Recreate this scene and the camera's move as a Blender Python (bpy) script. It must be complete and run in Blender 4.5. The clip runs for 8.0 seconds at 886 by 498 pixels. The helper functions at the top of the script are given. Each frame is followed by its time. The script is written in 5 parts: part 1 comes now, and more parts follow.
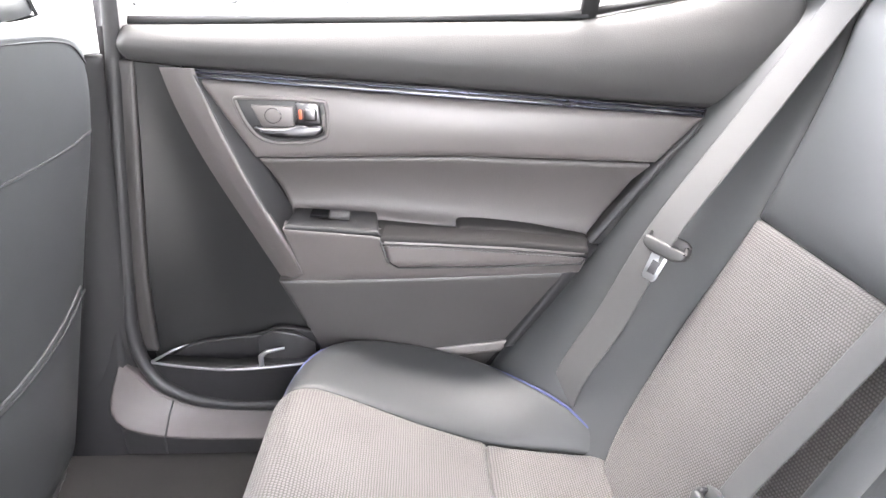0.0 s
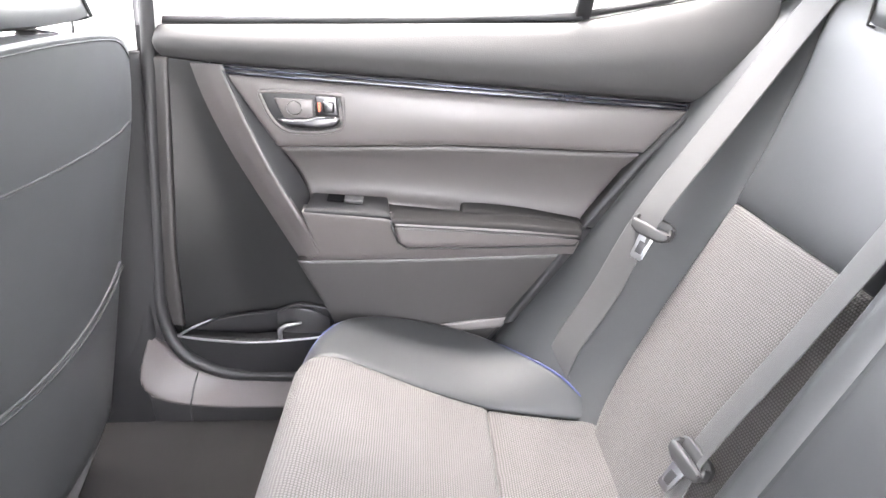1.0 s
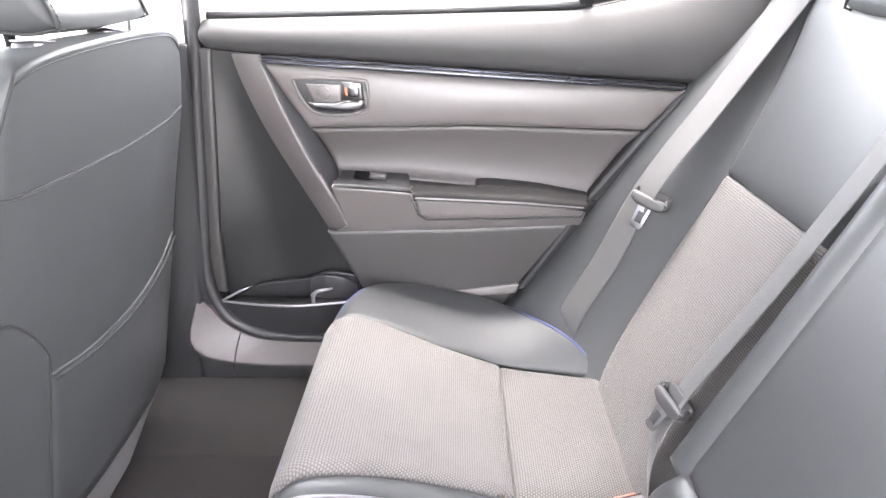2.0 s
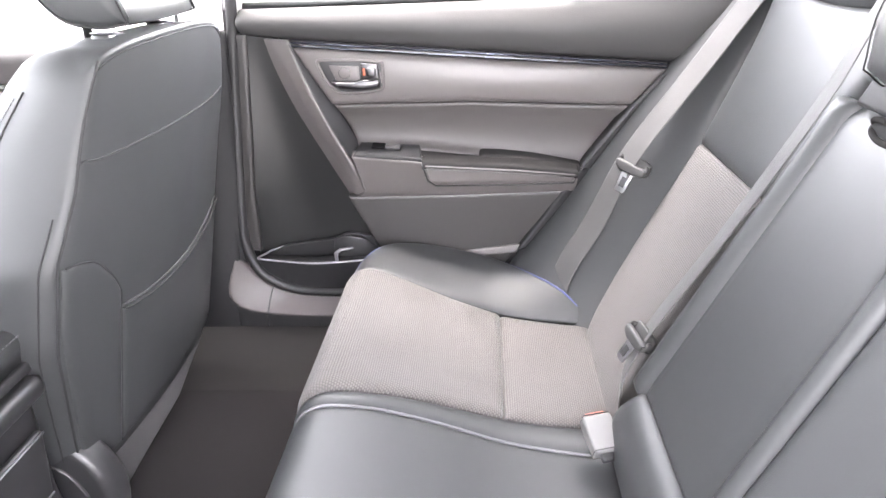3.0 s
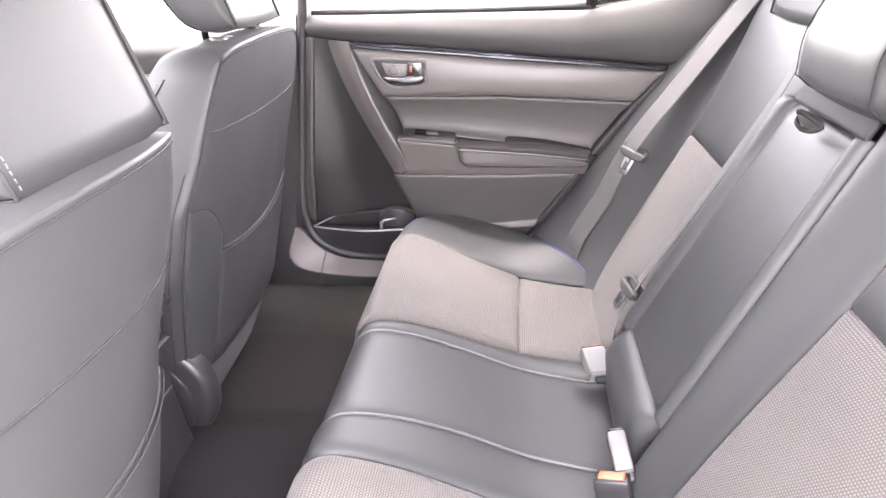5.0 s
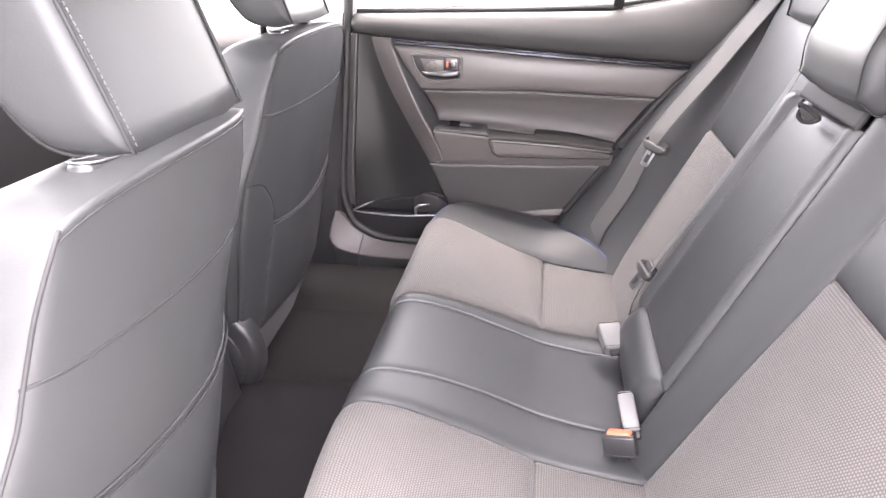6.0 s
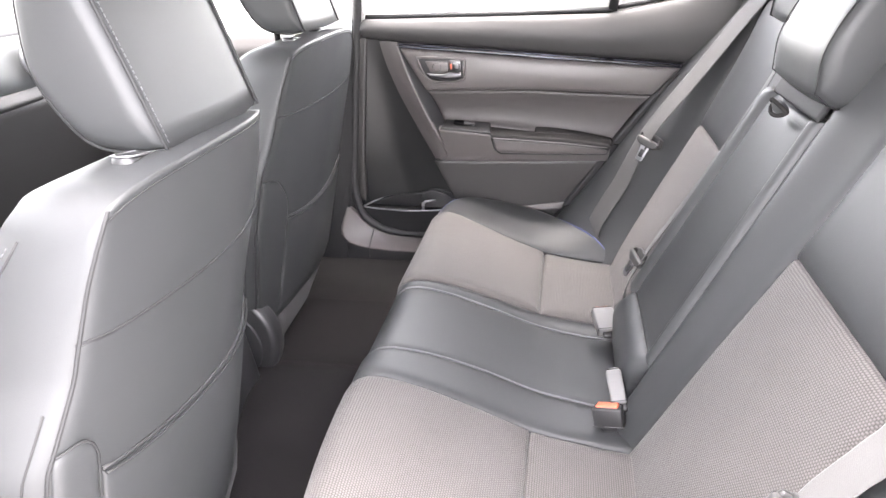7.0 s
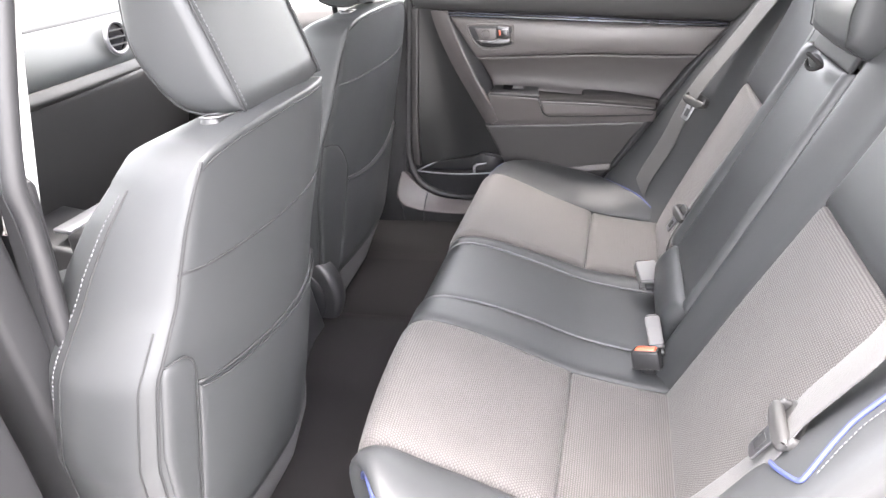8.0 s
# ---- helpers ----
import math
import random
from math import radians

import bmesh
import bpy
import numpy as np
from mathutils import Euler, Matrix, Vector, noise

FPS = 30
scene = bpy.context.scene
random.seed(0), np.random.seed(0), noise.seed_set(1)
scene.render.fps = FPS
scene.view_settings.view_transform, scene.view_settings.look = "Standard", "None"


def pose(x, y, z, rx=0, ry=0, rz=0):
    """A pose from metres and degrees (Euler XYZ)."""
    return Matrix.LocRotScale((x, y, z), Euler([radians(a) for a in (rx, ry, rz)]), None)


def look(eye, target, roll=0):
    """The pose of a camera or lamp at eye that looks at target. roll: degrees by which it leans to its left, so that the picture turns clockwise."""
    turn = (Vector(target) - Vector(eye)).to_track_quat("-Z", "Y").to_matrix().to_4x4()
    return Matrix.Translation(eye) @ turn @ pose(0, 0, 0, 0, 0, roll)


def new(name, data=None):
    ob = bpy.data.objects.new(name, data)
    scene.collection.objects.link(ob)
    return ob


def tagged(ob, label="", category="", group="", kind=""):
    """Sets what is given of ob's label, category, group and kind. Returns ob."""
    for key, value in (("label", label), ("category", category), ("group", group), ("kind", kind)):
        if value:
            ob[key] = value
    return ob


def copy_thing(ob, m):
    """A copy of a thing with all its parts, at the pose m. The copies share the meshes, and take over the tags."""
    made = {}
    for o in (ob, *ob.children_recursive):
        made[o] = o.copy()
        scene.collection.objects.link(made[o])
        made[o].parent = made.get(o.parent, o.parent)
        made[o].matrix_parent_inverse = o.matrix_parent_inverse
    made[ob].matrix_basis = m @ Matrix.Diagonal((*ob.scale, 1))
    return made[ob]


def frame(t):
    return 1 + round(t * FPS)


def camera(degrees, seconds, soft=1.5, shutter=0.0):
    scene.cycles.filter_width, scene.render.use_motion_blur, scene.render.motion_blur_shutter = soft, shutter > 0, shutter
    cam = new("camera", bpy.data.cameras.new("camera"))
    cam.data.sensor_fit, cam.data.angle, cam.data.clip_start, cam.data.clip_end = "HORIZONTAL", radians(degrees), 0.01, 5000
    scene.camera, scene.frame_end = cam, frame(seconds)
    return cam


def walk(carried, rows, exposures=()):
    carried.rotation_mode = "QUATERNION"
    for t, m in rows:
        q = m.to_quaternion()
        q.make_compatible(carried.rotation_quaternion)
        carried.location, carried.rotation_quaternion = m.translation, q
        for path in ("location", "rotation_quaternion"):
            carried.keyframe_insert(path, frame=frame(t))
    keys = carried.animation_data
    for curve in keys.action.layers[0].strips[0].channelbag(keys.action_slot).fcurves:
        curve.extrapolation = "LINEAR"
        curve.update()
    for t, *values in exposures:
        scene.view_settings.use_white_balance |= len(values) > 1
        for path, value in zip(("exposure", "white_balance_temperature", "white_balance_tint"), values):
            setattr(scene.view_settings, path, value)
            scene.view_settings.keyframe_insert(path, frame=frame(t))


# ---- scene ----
cam = camera(67.1, 8.0)
EXPOSURES = [(0.0, 6.13, 6750, 15), (1.0, 6.21, 6750, 15), (1.5, 6.16, 6750, 16), (2.0, 6.28, 6750, 16), (3.5, 6.00, 6800, 18), (4.0, 6.20, 6850, 18), (4.5, 6.15, 7000, 23), (6.0, 5.65, 7000, 23), (6.5, 5.65, 6950, 21), (7.0, 5.48, 6900, 18), (8.0, 5.43, 6850, 16)]
PATH = [
    (0, (0.004, -0.006, 0.838), (0.059, 1.855, 0.107), -0.2),
    (0.5, (-0.004, -0.055, 0.844), (0.051, 1.804, 0.108), -0.6),
    (1, (-0.01, -0.096, 0.848), (0.05, 1.762, 0.109), 0.1),
    (1.5, (-0.002, -0.137, 0.855), (0.014, 1.72, 0.112), -0.6),
    (2, (0.019, -0.202, 0.862), (-0.026, 1.64, 0.086), -1.3),
    (3.5, (0.073, -0.429, 0.899), (-0.08, 1.38, 0.059), -2.5),
    (4, (0.067, -0.496, 0.907), (-0.098, 1.309, 0.06), -2.4),
    (4.5, (0.069, -0.546, 0.92), (-0.112, 1.261, 0.081), -1.7),
    (5.8, (0.074, -0.697, 0.934), (-0.202, 1.106, 0.114), -1.4),
    (6, (0.086, -0.716, 0.935), (-0.21, 1.082, 0.111), -1.2),
    (6.5, (0.111, -0.754, 0.942), (-0.203, 1.042, 0.121), -1.8),
    (7, (0.126, -0.8, 0.951), (-0.217, 0.991, 0.131), -2.3),
    (7.5, (0.145, -0.844, 0.953), (-0.263, 0.907, 0.077), -3.5),
    (8, (0.158, -0.889, 0.96), (-0.346, 0.832, 0.073), -5.1),
]
walk(cam, [(t, look(eye, target, roll)) for t, eye, target, roll in PATH], exposures=EXPOSURES)

# ---- daylight: bright hazy sky, broad soft sun ----
world = bpy.data.worlds.new("sky")
scene.world = world
world.use_nodes = True
wn = world.node_tree.nodes
sky = wn.new("ShaderNodeTexSky")
sky.sky_type = "NISHITA"
sky.sun_disc = False
sky.sun_elevation = radians(85)
sky.sun_rotation = radians(45)
sky.air_density = 1.0
sky.dust_density = 2.0
haze = wn.new("ShaderNodeHueSaturation")
haze.inputs["Saturation"].default_value = 0.22
world.node_tree.links.new(sky.outputs["Color"], haze.inputs["Color"])
world.node_tree.links.new(haze.outputs["Color"], wn["Background"].inputs["Color"])
wn["Background"].inputs["Strength"].default_value = 0.15
sun_data = bpy.data.lights.new("sun", "SUN")
sun_data.energy, sun_data.angle, sun_data.color = 0.5, radians(60), (1.0, 0.985, 0.97)
sun = new("sun", sun_data)
sun.matrix_world = look((0.3, 0.3, 5), (0, 0, 0))


# ---- materials ----
def node_mat(name):
    m = bpy.data.materials.new(name)
    m.use_nodes = True
    t = m.node_tree
    return m, t, t.nodes["Principled BSDF"]


def math_node(t, op, a, b=None):
    n = t.nodes.new("ShaderNodeMath")
    n.operation = op
    for i, v in enumerate((a, b)):
        if v is None:
            continue
        if isinstance(v, (int, float)):
            n.inputs[i].default_value = v
        else:
            t.links.new(v, n.inputs[i])
    return n.outputs[0]


def mixed(t, fac, a, b):
    n = t.nodes.new("ShaderNodeMix")
    n.data_type = "RGBA"
    n.inputs["A"].default_value, n.inputs["B"].default_value = (*a, 1), (*b, 1)
    if isinstance(fac, (int, float)):
        n.inputs["Factor"].default_value = fac
    else:
        t.links.new(fac, n.inputs["Factor"])
    return n.outputs["Result"]


def noise_node(t, scale, detail=3.0, coord="Object"):
    c = t.nodes.new("ShaderNodeTexCoord")
    n = t.nodes.new("ShaderNodeTexNoise")
    n.inputs["Scale"].default_value, n.inputs["Detail"].default_value = scale, detail
    t.links.new(c.outputs[coord], n.inputs["Vector"])
    return n.outputs["Fac"]


def bump_to(t, p, height, strength, distance):
    b = t.nodes.new("ShaderNodeBump")
    b.inputs["Strength"].default_value, b.inputs["Distance"].default_value = strength, distance
    t.links.new(height, b.inputs["Height"])
    t.links.new(b.outputs["Normal"], p.inputs["Normal"])


def surface(name, base, rough=0.5, metal=0.0, spread=0.2, grain=900.0, relief=0.15, wear=6.0, rough_spread=0.12, coat=0.0, spec=0.5, cells=False):
    """A grained surface: colour and gloss vary at a broad scale, relief at a fine one."""
    m, t, p = node_mat(name)
    big = noise_node(t, wear, 5.0)
    fine = noise_node(t, grain, 2.0)
    lo = tuple(c * (1 - spread) for c in base)
    hi = tuple(min(1.0, c * (1 + spread)) for c in base)
    blend = math_node(t, "ADD", math_node(t, "MULTIPLY", big, 0.7), math_node(t, "MULTIPLY", fine, 0.3))
    t.links.new(mixed(t, blend, lo, hi), p.inputs["Base Color"])
    r = math_node(t, "ADD", math_node(t, "MULTIPLY", math_node(t, "SUBTRACT", big, 0.5), 2 * rough_spread), rough)
    t.links.new(r, p.inputs["Roughness"])
    p.inputs["Metallic"].default_value = metal
    p.inputs["Specular IOR Level"].default_value = spec
    p.inputs["Coat Weight"].default_value = coat
    height = fine
    if cells:
        c = t.nodes.new("ShaderNodeTexCoord")
        v = t.nodes.new("ShaderNodeTexVoronoi")
        v.inputs["Scale"].default_value = grain
        t.links.new(c.outputs["Object"], v.inputs["Vector"])
        height = math_node(t, "ADD", v.outputs["Distance"], math_node(t, "ADD", math_node(t, "MULTIPLY", noise_node(t, 28.0, 3.0), 2.2), math_node(t, "MULTIPLY", noise_node(t, 9.0, 2.0), 6.0)))
    if relief > 0:
        bump_to(t, p, height, relief, 0.0012)
    return m


def woven(name, dark, light, du, dv, stagger, rough, relief=0.55):
    """Cloth of small raised knots in rows, from UV in metres."""
    m, t, p = node_mat(name)
    c = t.nodes.new("ShaderNodeTexCoord")
    sx = t.nodes.new("ShaderNodeSeparateXYZ")
    t.links.new(c.outputs["UV"], sx.inputs[0])
    wob = noise_node(t, 60.0, 2.0)
    v = math_node(t, "ADD", math_node(t, "DIVIDE", sx.outputs["Y"], dv), math_node(t, "MULTIPLY", wob, 0.6))
    row = math_node(t, "FLOOR", v)
    u = math_node(t, "ADD", math_node(t, "DIVIDE", sx.outputs["X"], du), math_node(t, "MULTIPLY", row, stagger))
    hu = math_node(t, "ABSOLUTE", math_node(t, "SINE", math_node(t, "MULTIPLY", u, math.pi)))
    hv = math_node(t, "ABSOLUTE", math_node(t, "SINE", math_node(t, "MULTIPLY", v, math.pi)))
    h = math_node(t, "POWER", math_node(t, "MULTIPLY", hu, hv), 0.8)
    tone = math_node(t, "MULTIPLY", h, math_node(t, "ADD", math_node(t, "MULTIPLY", noise_node(t, 9.0, 4.0), 0.5), 0.75))
    t.links.new(mixed(t, tone, dark, light), p.inputs["Base Color"])
    p.inputs["Roughness"].default_value = rough
    p.inputs["Sheen Weight"].default_value = 0.1
    p.inputs["Specular IOR Level"].default_value = 0.3
    bump_to(t, p, h, relief, 0.0012)
    return m


def pane_material(name, tint, gloss):
    m, t, p = node_mat(name)
    t.nodes.remove(p)
    a = t.nodes.new("ShaderNodeBsdfTransparent")
    a.inputs["Color"].default_value = (*tint, 1)
    g = t.nodes.new("ShaderNodeBsdfGlossy")
    g.inputs["Roughness"].default_value = 0.02
    x = t.nodes.new("ShaderNodeMixShader")
    x.inputs["Fac"].default_value = gloss
    t.links.new(a.outputs[0], x.inputs[1])
    t.links.new(g.outputs[0], x.inputs[2])
    t.links.new(x.outputs[0], t.nodes["Material Output"].inputs["Surface"])
    return m


LEATHER = surface("black leatherette", (0.0300, 0.0315, 0.0324), 0.48, grain=900.0, relief=0.07, spec=0.38, wear=5.0, cells=True)
# piping; also serves as the shade colour in the armrest's gaps
LEATHER_SEAM = surface("leatherette piping", (0.020, 0.0205, 0.021), 0.70, grain=700.0, relief=0.1, spec=0.25)
SEAM_PALE = surface("glossy seam piping", (0.10, 0.10, 0.104), 0.34, grain=700.0, relief=0.05)
FABRIC = woven("grey woven seat cloth", (0.036, 0.033, 0.0315), (0.118, 0.1085, 0.104), 0.0042, 0.0035, 0.5, 0.85)
WEBBING = woven("grey belt webbing", (0.046, 0.0455, 0.045), (0.062, 0.061, 0.060), 0.0012, 0.0018, 0.5, 0.6, 0.12)
TRIM_DARK = surface("black grained door plastic", (0.015, 0.015, 0.016), 0.55, grain=1100.0, relief=0.18, cells=True, spec=0.32)
TRIM_GREY = surface("charcoal satin door trim", (0.078, 0.0705, 0.069), 0.43, grain=1300.0, relief=0.10, wear=4.0)
TRIM_UPPER = surface("charcoal padded upper trim", (0.031, 0.0305, 0.0305), 0.55, grain=700.0, relief=0.12, cells=True, spec=0.35)
TRIM_LOWER = surface("dark charcoal lower trim", (0.029, 0.0275, 0.027), 0.46, grain=1200.0, relief=0.14, cells=True)
TRIM_PAD = surface("matt armrest padding", (0.026, 0.025, 0.025), 0.92, grain=700.0, relief=0.12, cells=True, spec=0.0)
TRIM_CORNER = surface("black satin corner plastic", (0.0115, 0.0118, 0.0120), 0.34, grain=1100.0, relief=0.08, cells=True, spec=0.45)
DASH_GREY = surface("grey satin dash band", (0.066, 0.070, 0.071), 0.46, grain=900.0, relief=0.06)
SHELL = surface("pale grey buckle shell", (0.13, 0.128, 0.126), 0.45, relief=0.06)
TRIM_SOFT = surface("charcoal soft door insert", (0.050, 0.0455, 0.0445), 0.56, grain=700.0, relief=0.16, cells=True)
GLOSS_BLACK = surface("piano black", (0.012, 0.012, 0.015), 0.12, spread=0.1, relief=0.0, rough_spread=0.03, coat=0.5)
CHROME = surface("satin chrome", (0.085, 0.085, 0.089), 0.30, metal=1.0, spread=0.05, relief=0.0, rough_spread=0.05)
STEEL = surface("bright steel", (0.27, 0.27, 0.28), 0.36, metal=1.0, spread=0.05, relief=0.0)
INLAY = surface("bluish inlay metal", (0.13, 0.14, 0.19), 0.30, metal=1.0, spread=0.05, relief=0.0)
SILVER = surface("silver paint", (0.26, 0.26, 0.27), 0.36, metal=0.7, spread=0.08, relief=0.03)
# seals; also the near-black that puts shade on the ridge's inner face
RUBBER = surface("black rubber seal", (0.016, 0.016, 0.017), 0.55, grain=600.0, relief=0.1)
MAT = surface("dark mat pile", (0.0125, 0.0114, 0.0118), 0.95, grain=1400.0, relief=0.9, spread=0.45, wear=9.0, spec=0.15)
CARPET = surface("grey carpet", (0.0175, 0.0166, 0.0163), 0.95, grain=1400.0, relief=0.9, spread=0.45, wear=9.0, spec=0.15)
SCUFF = surface("taupe sill plastic", (0.068, 0.059, 0.059), 0.45, grain=900.0, relief=0.06)
PALE_TRIM = surface("pale grey pillar trim", (0.62, 0.61, 0.60), 0.6, grain=700.0, relief=0.1, spread=0.05)
HEADLINER = surface("grey headliner cloth", (0.46, 0.455, 0.45), 0.9, grain=900.0, relief=0.3, spread=0.06)
BLUE_PIPE = surface("blue piping", (0.032, 0.042, 0.12), 0.45, relief=0.05)
THREAD = surface("pale thread", (0.10, 0.10, 0.103), 0.7, relief=0.1, spread=0.1)
RED_PLASTIC = surface("red release plastic", (0.55, 0.12, 0.06), 0.4, spread=0.1, relief=0.02)
SWITCH = surface("grey switch plastic", (0.040, 0.040, 0.041), 0.6, relief=0.06, spec=0.25)
GREY_PLASTIC = surface("grey buckle plastic", (0.030, 0.0295, 0.029), 0.5, relief=0.06)
MATT_BLACK = surface("matt black", (0.006, 0.006, 0.0065), 0.95, relief=0.1, spec=0.0)
BLACK_PLASTIC = surface("black plastic", (0.020, 0.020, 0.021), 0.4, relief=0.08)
HEM = surface("grey seat hem cloth", (0.085, 0.083, 0.084), 0.8, relief=0.3)
PAINT = surface("white car paint", (0.72, 0.72, 0.71), 0.3, metal=0.0, coat=1.0, relief=0.0, spread=0.08)
# tint added to hold back rear light on the backrest and headrests
DIMMED_REAR_GLASS = pane_material("rear glass darkened to dim the cabin", (0.36, 0.375, 0.37), 0.06)
# tint added to weaken front light reaching the upper backrest
DIMMED_FRONT_GLASS = pane_material("front glass darkened to dim the cabin", (0.52, 0.54, 0.535), 0.05)
GLASS = pane_material("car glass", (0.82, 0.84, 0.835), 0.05)
ASPHALT = surface("sunlit pale concrete ground", (0.26, 0.255, 0.248), 0.9, grain=60.0, relief=0.3, wear=0.6)


# ---- builders ----
def mesh_part(name, verts, faces, material, parent=None, label="", uvs=None, smooth=True):
    me = bpy.data.meshes.new(name)
    me.from_pydata([tuple(v) for v in verts], [], faces)
    if uvs:
        layer = me.uv_layers.new(name="uv")
        for loop in me.loops:
            layer.data[loop.index].uv = uvs[loop.vertex_index]
    me.polygons.foreach_set("use_smooth", [smooth] * len(me.polygons))
    me.materials.append(material)
    me.update()
    ob = new(name, me)
    if parent is not None:
        ob.parent = parent
        ob.matrix_parent_inverse = Matrix.Translation(-Vector(base_of(parent)))
    if label:
        ob["label"] = label
    return ob


BASES = {}


def base_of(ob):
    return BASES.get(ob.name, (0, 0, 0))


def part(name, bm, material, parent=None, label="", smooth=True):
    me = bpy.data.meshes.new(name)
    bmesh.ops.recalc_face_normals(bm, faces=bm.faces)
    bm.to_mesh(me)
    bm.free()
    me.polygons.foreach_set("use_smooth", [smooth] * len(me.polygons))
    me.materials.append(material)
    ob = new(name, me)
    if parent is not None:
        ob.parent = parent
        ob.matrix_parent_inverse = Matrix.Translation(-Vector(base_of(parent)))
    if label:
        ob["label"] = label
    return ob


def thing(name, base, label, category, group="", kind=""):
    ob = new(name)
    ob.empty_display_size = 0.05
    ob.location = base
    BASES[ob.name] = base
    return tagged(ob, label, category, group, kind)


def cr(pts, k):
    """Catmull-Rom through tuples, at the fractional index k."""
    n = len(pts)
    k = min(max(k, 0.0), n - 1.0)
    i = min(int(k), n - 2)
    f = k - i
    p1, p2 = np.array(pts[i], float), np.array(pts[i + 1], float)
    p0 = np.array(pts[i - 1], float) if i > 0 else 2 * p1 - p2
    p3 = np.array(pts[i + 2], float) if i + 2 < n else 2 * p2 - p1
    return 0.5 * (2 * p1 + (p2 - p0) * f + (2 * p0 - 5 * p1 + 4 * p2 - p3) * f * f + (3 * p1 - p0 - 3 * p2 + p3) * f ** 3)


def smooth_line(pts, n=8):
    return [tuple(cr(pts, k)) for k in np.linspace(0, len(pts) - 1, (len(pts) - 1) * n + 1)]


def along(pts):
    """Point at a share of the length of a polyline."""
    a = np.array(pts, float)
    s = np.concatenate([[0], np.cumsum(np.linalg.norm(np.diff(a, axis=0), axis=1))])
    s = s / s[-1]
    return lambda f: np.array([np.interp(f, s, a[:, i]) for i in range(a.shape[1])])


def coons(low, high, left, right):
    """Surface between four edges: low and high run left to right, left and right run low to high."""
    lo, hi, le, ri = along(low), along(high), along(left), along(right)
    c00, c10, c01, c11 = np.array(low[0]), np.array(low[-1]), np.array(high[0]), np.array(high[-1])

    def fn(u, v):
        return ((1 - v) * lo(u) + v * hi(u) + (1 - u) * le(v) + u * ri(v)
                - ((1 - u) * (1 - v) * c00 + u * (1 - v) * c10 + (1 - u) * v * c01 + u * v * c11))
    return fn


def stops(length, edge, n):
    e = min(edge / max(length, 1e-6), 0.45)
    near = [0, e * 0.08, e * 0.28, e * 0.6, e]
    mid = list(np.linspace(e, 1 - e, n + 1))[1:-1]
    return near + mid + [1 - x for x in reversed(near)]


def sheet(name, fn, material, parent, nu=12, nv=12, puff=0.0, edge=0.012, sink=0.005, depth=0.014, out=(0, 0, 1), label="", crown=0.0, edges="lrbt"):
    """A padded panel over fn(u, v): its border tucks in by sink over a width of edge, its middle stands proud by puff; closed behind."""
    lu = np.linalg.norm(np.diff(np.array([fn(x, 0.5) for x in np.linspace(0, 1, 9)]), axis=0), axis=1).sum()
    lv = np.linalg.norm(np.diff(np.array([fn(0.5, x) for x in np.linspace(0, 1, 9)]), axis=0), axis=1).sum()
    us, vs = stops(lu, edge, nu), stops(lv, edge, nv)
    run_u = np.concatenate([[0], np.cumsum(np.linalg.norm(np.diff(np.array([fn(x, 0.5) for x in us]), axis=0), axis=1))])
    run_v = np.concatenate([[0], np.cumsum(np.linalg.norm(np.diff(np.array([fn(0.5, x) for x in vs]), axis=0), axis=1))])
    hint = np.array(out, float)
    eps = 1e-3
    top, norms, uvs = [], [], []
    for iv, v in enumerate(vs):
        for iu, u in enumerate(us):
            p = np.array(fn(u, v))
            a, b = min(u + eps, 1), max(u - eps, 0)
            c, d = min(v + eps, 1), max(v - eps, 0)
            n = np.cross(np.array(fn(a, v)) - np.array(fn(b, v)), np.array(fn(u, c)) - np.array(fn(u, d)))
            n = n / max(np.linalg.norm(n), 1e-12)
            if n @ hint < 0:
                n = -n
            far = [1.0]
            if "l" in edges:
                far.append(u * lu / edge)
            if "r" in edges:
                far.append((1 - u) * lu / edge)
            if "b" in edges:
                far.append(v * lv / edge)
            if "t" in edges:
                far.append((1 - v) * lv / edge)
            f = max(min(far), 0.0)
            h = -sink + (puff + sink) * math.sqrt(max(0.0, 1 - (1 - f) ** 2))
            h += crown * (1 - (2 * u - 1) ** 2) * (1 - (2 * v - 1) ** 2)
            top.append(p + n * h)
            norms.append(n)
            uvs.append((run_u[iu], run_v[iv]))
    w, hgt = len(us), len(vs)
    faces = [(j * w + i, j * w + i + 1, (j + 1) * w + i + 1, (j + 1) * w + i) for j in range(hgt - 1) for i in range(w - 1)]
    ring = ([i for i in range(w)] + [j * w + w - 1 for j in range(1, hgt)] + [(hgt - 1) * w + i for i in range(w - 2, -1, -1)]
            + [j * w for j in range(hgt - 2, 0, -1)])
    n0 = len(top)
    verts = top + [p - n * depth for p, n in zip(top, norms)]
    uvs = uvs + uvs
    faces += [tuple(n0 + i for i in reversed(f)) for f in faces]
    m = len(ring)
    for i in range(m):
        a, b = ring[i], ring[(i + 1) % m]
        faces.append((b, a, n0 + a, n0 + b))
    mid = len(us) // 2 + (len(vs) // 2) * w
    f0 = np.cross(top[mid + 1] - top[mid], top[mid + w] - top[mid])
    if f0 @ norms[mid] < 0:
        faces = [tuple(reversed(f)) for f in faces]
    return mesh_part(name, verts, faces, material, parent, label, uvs)


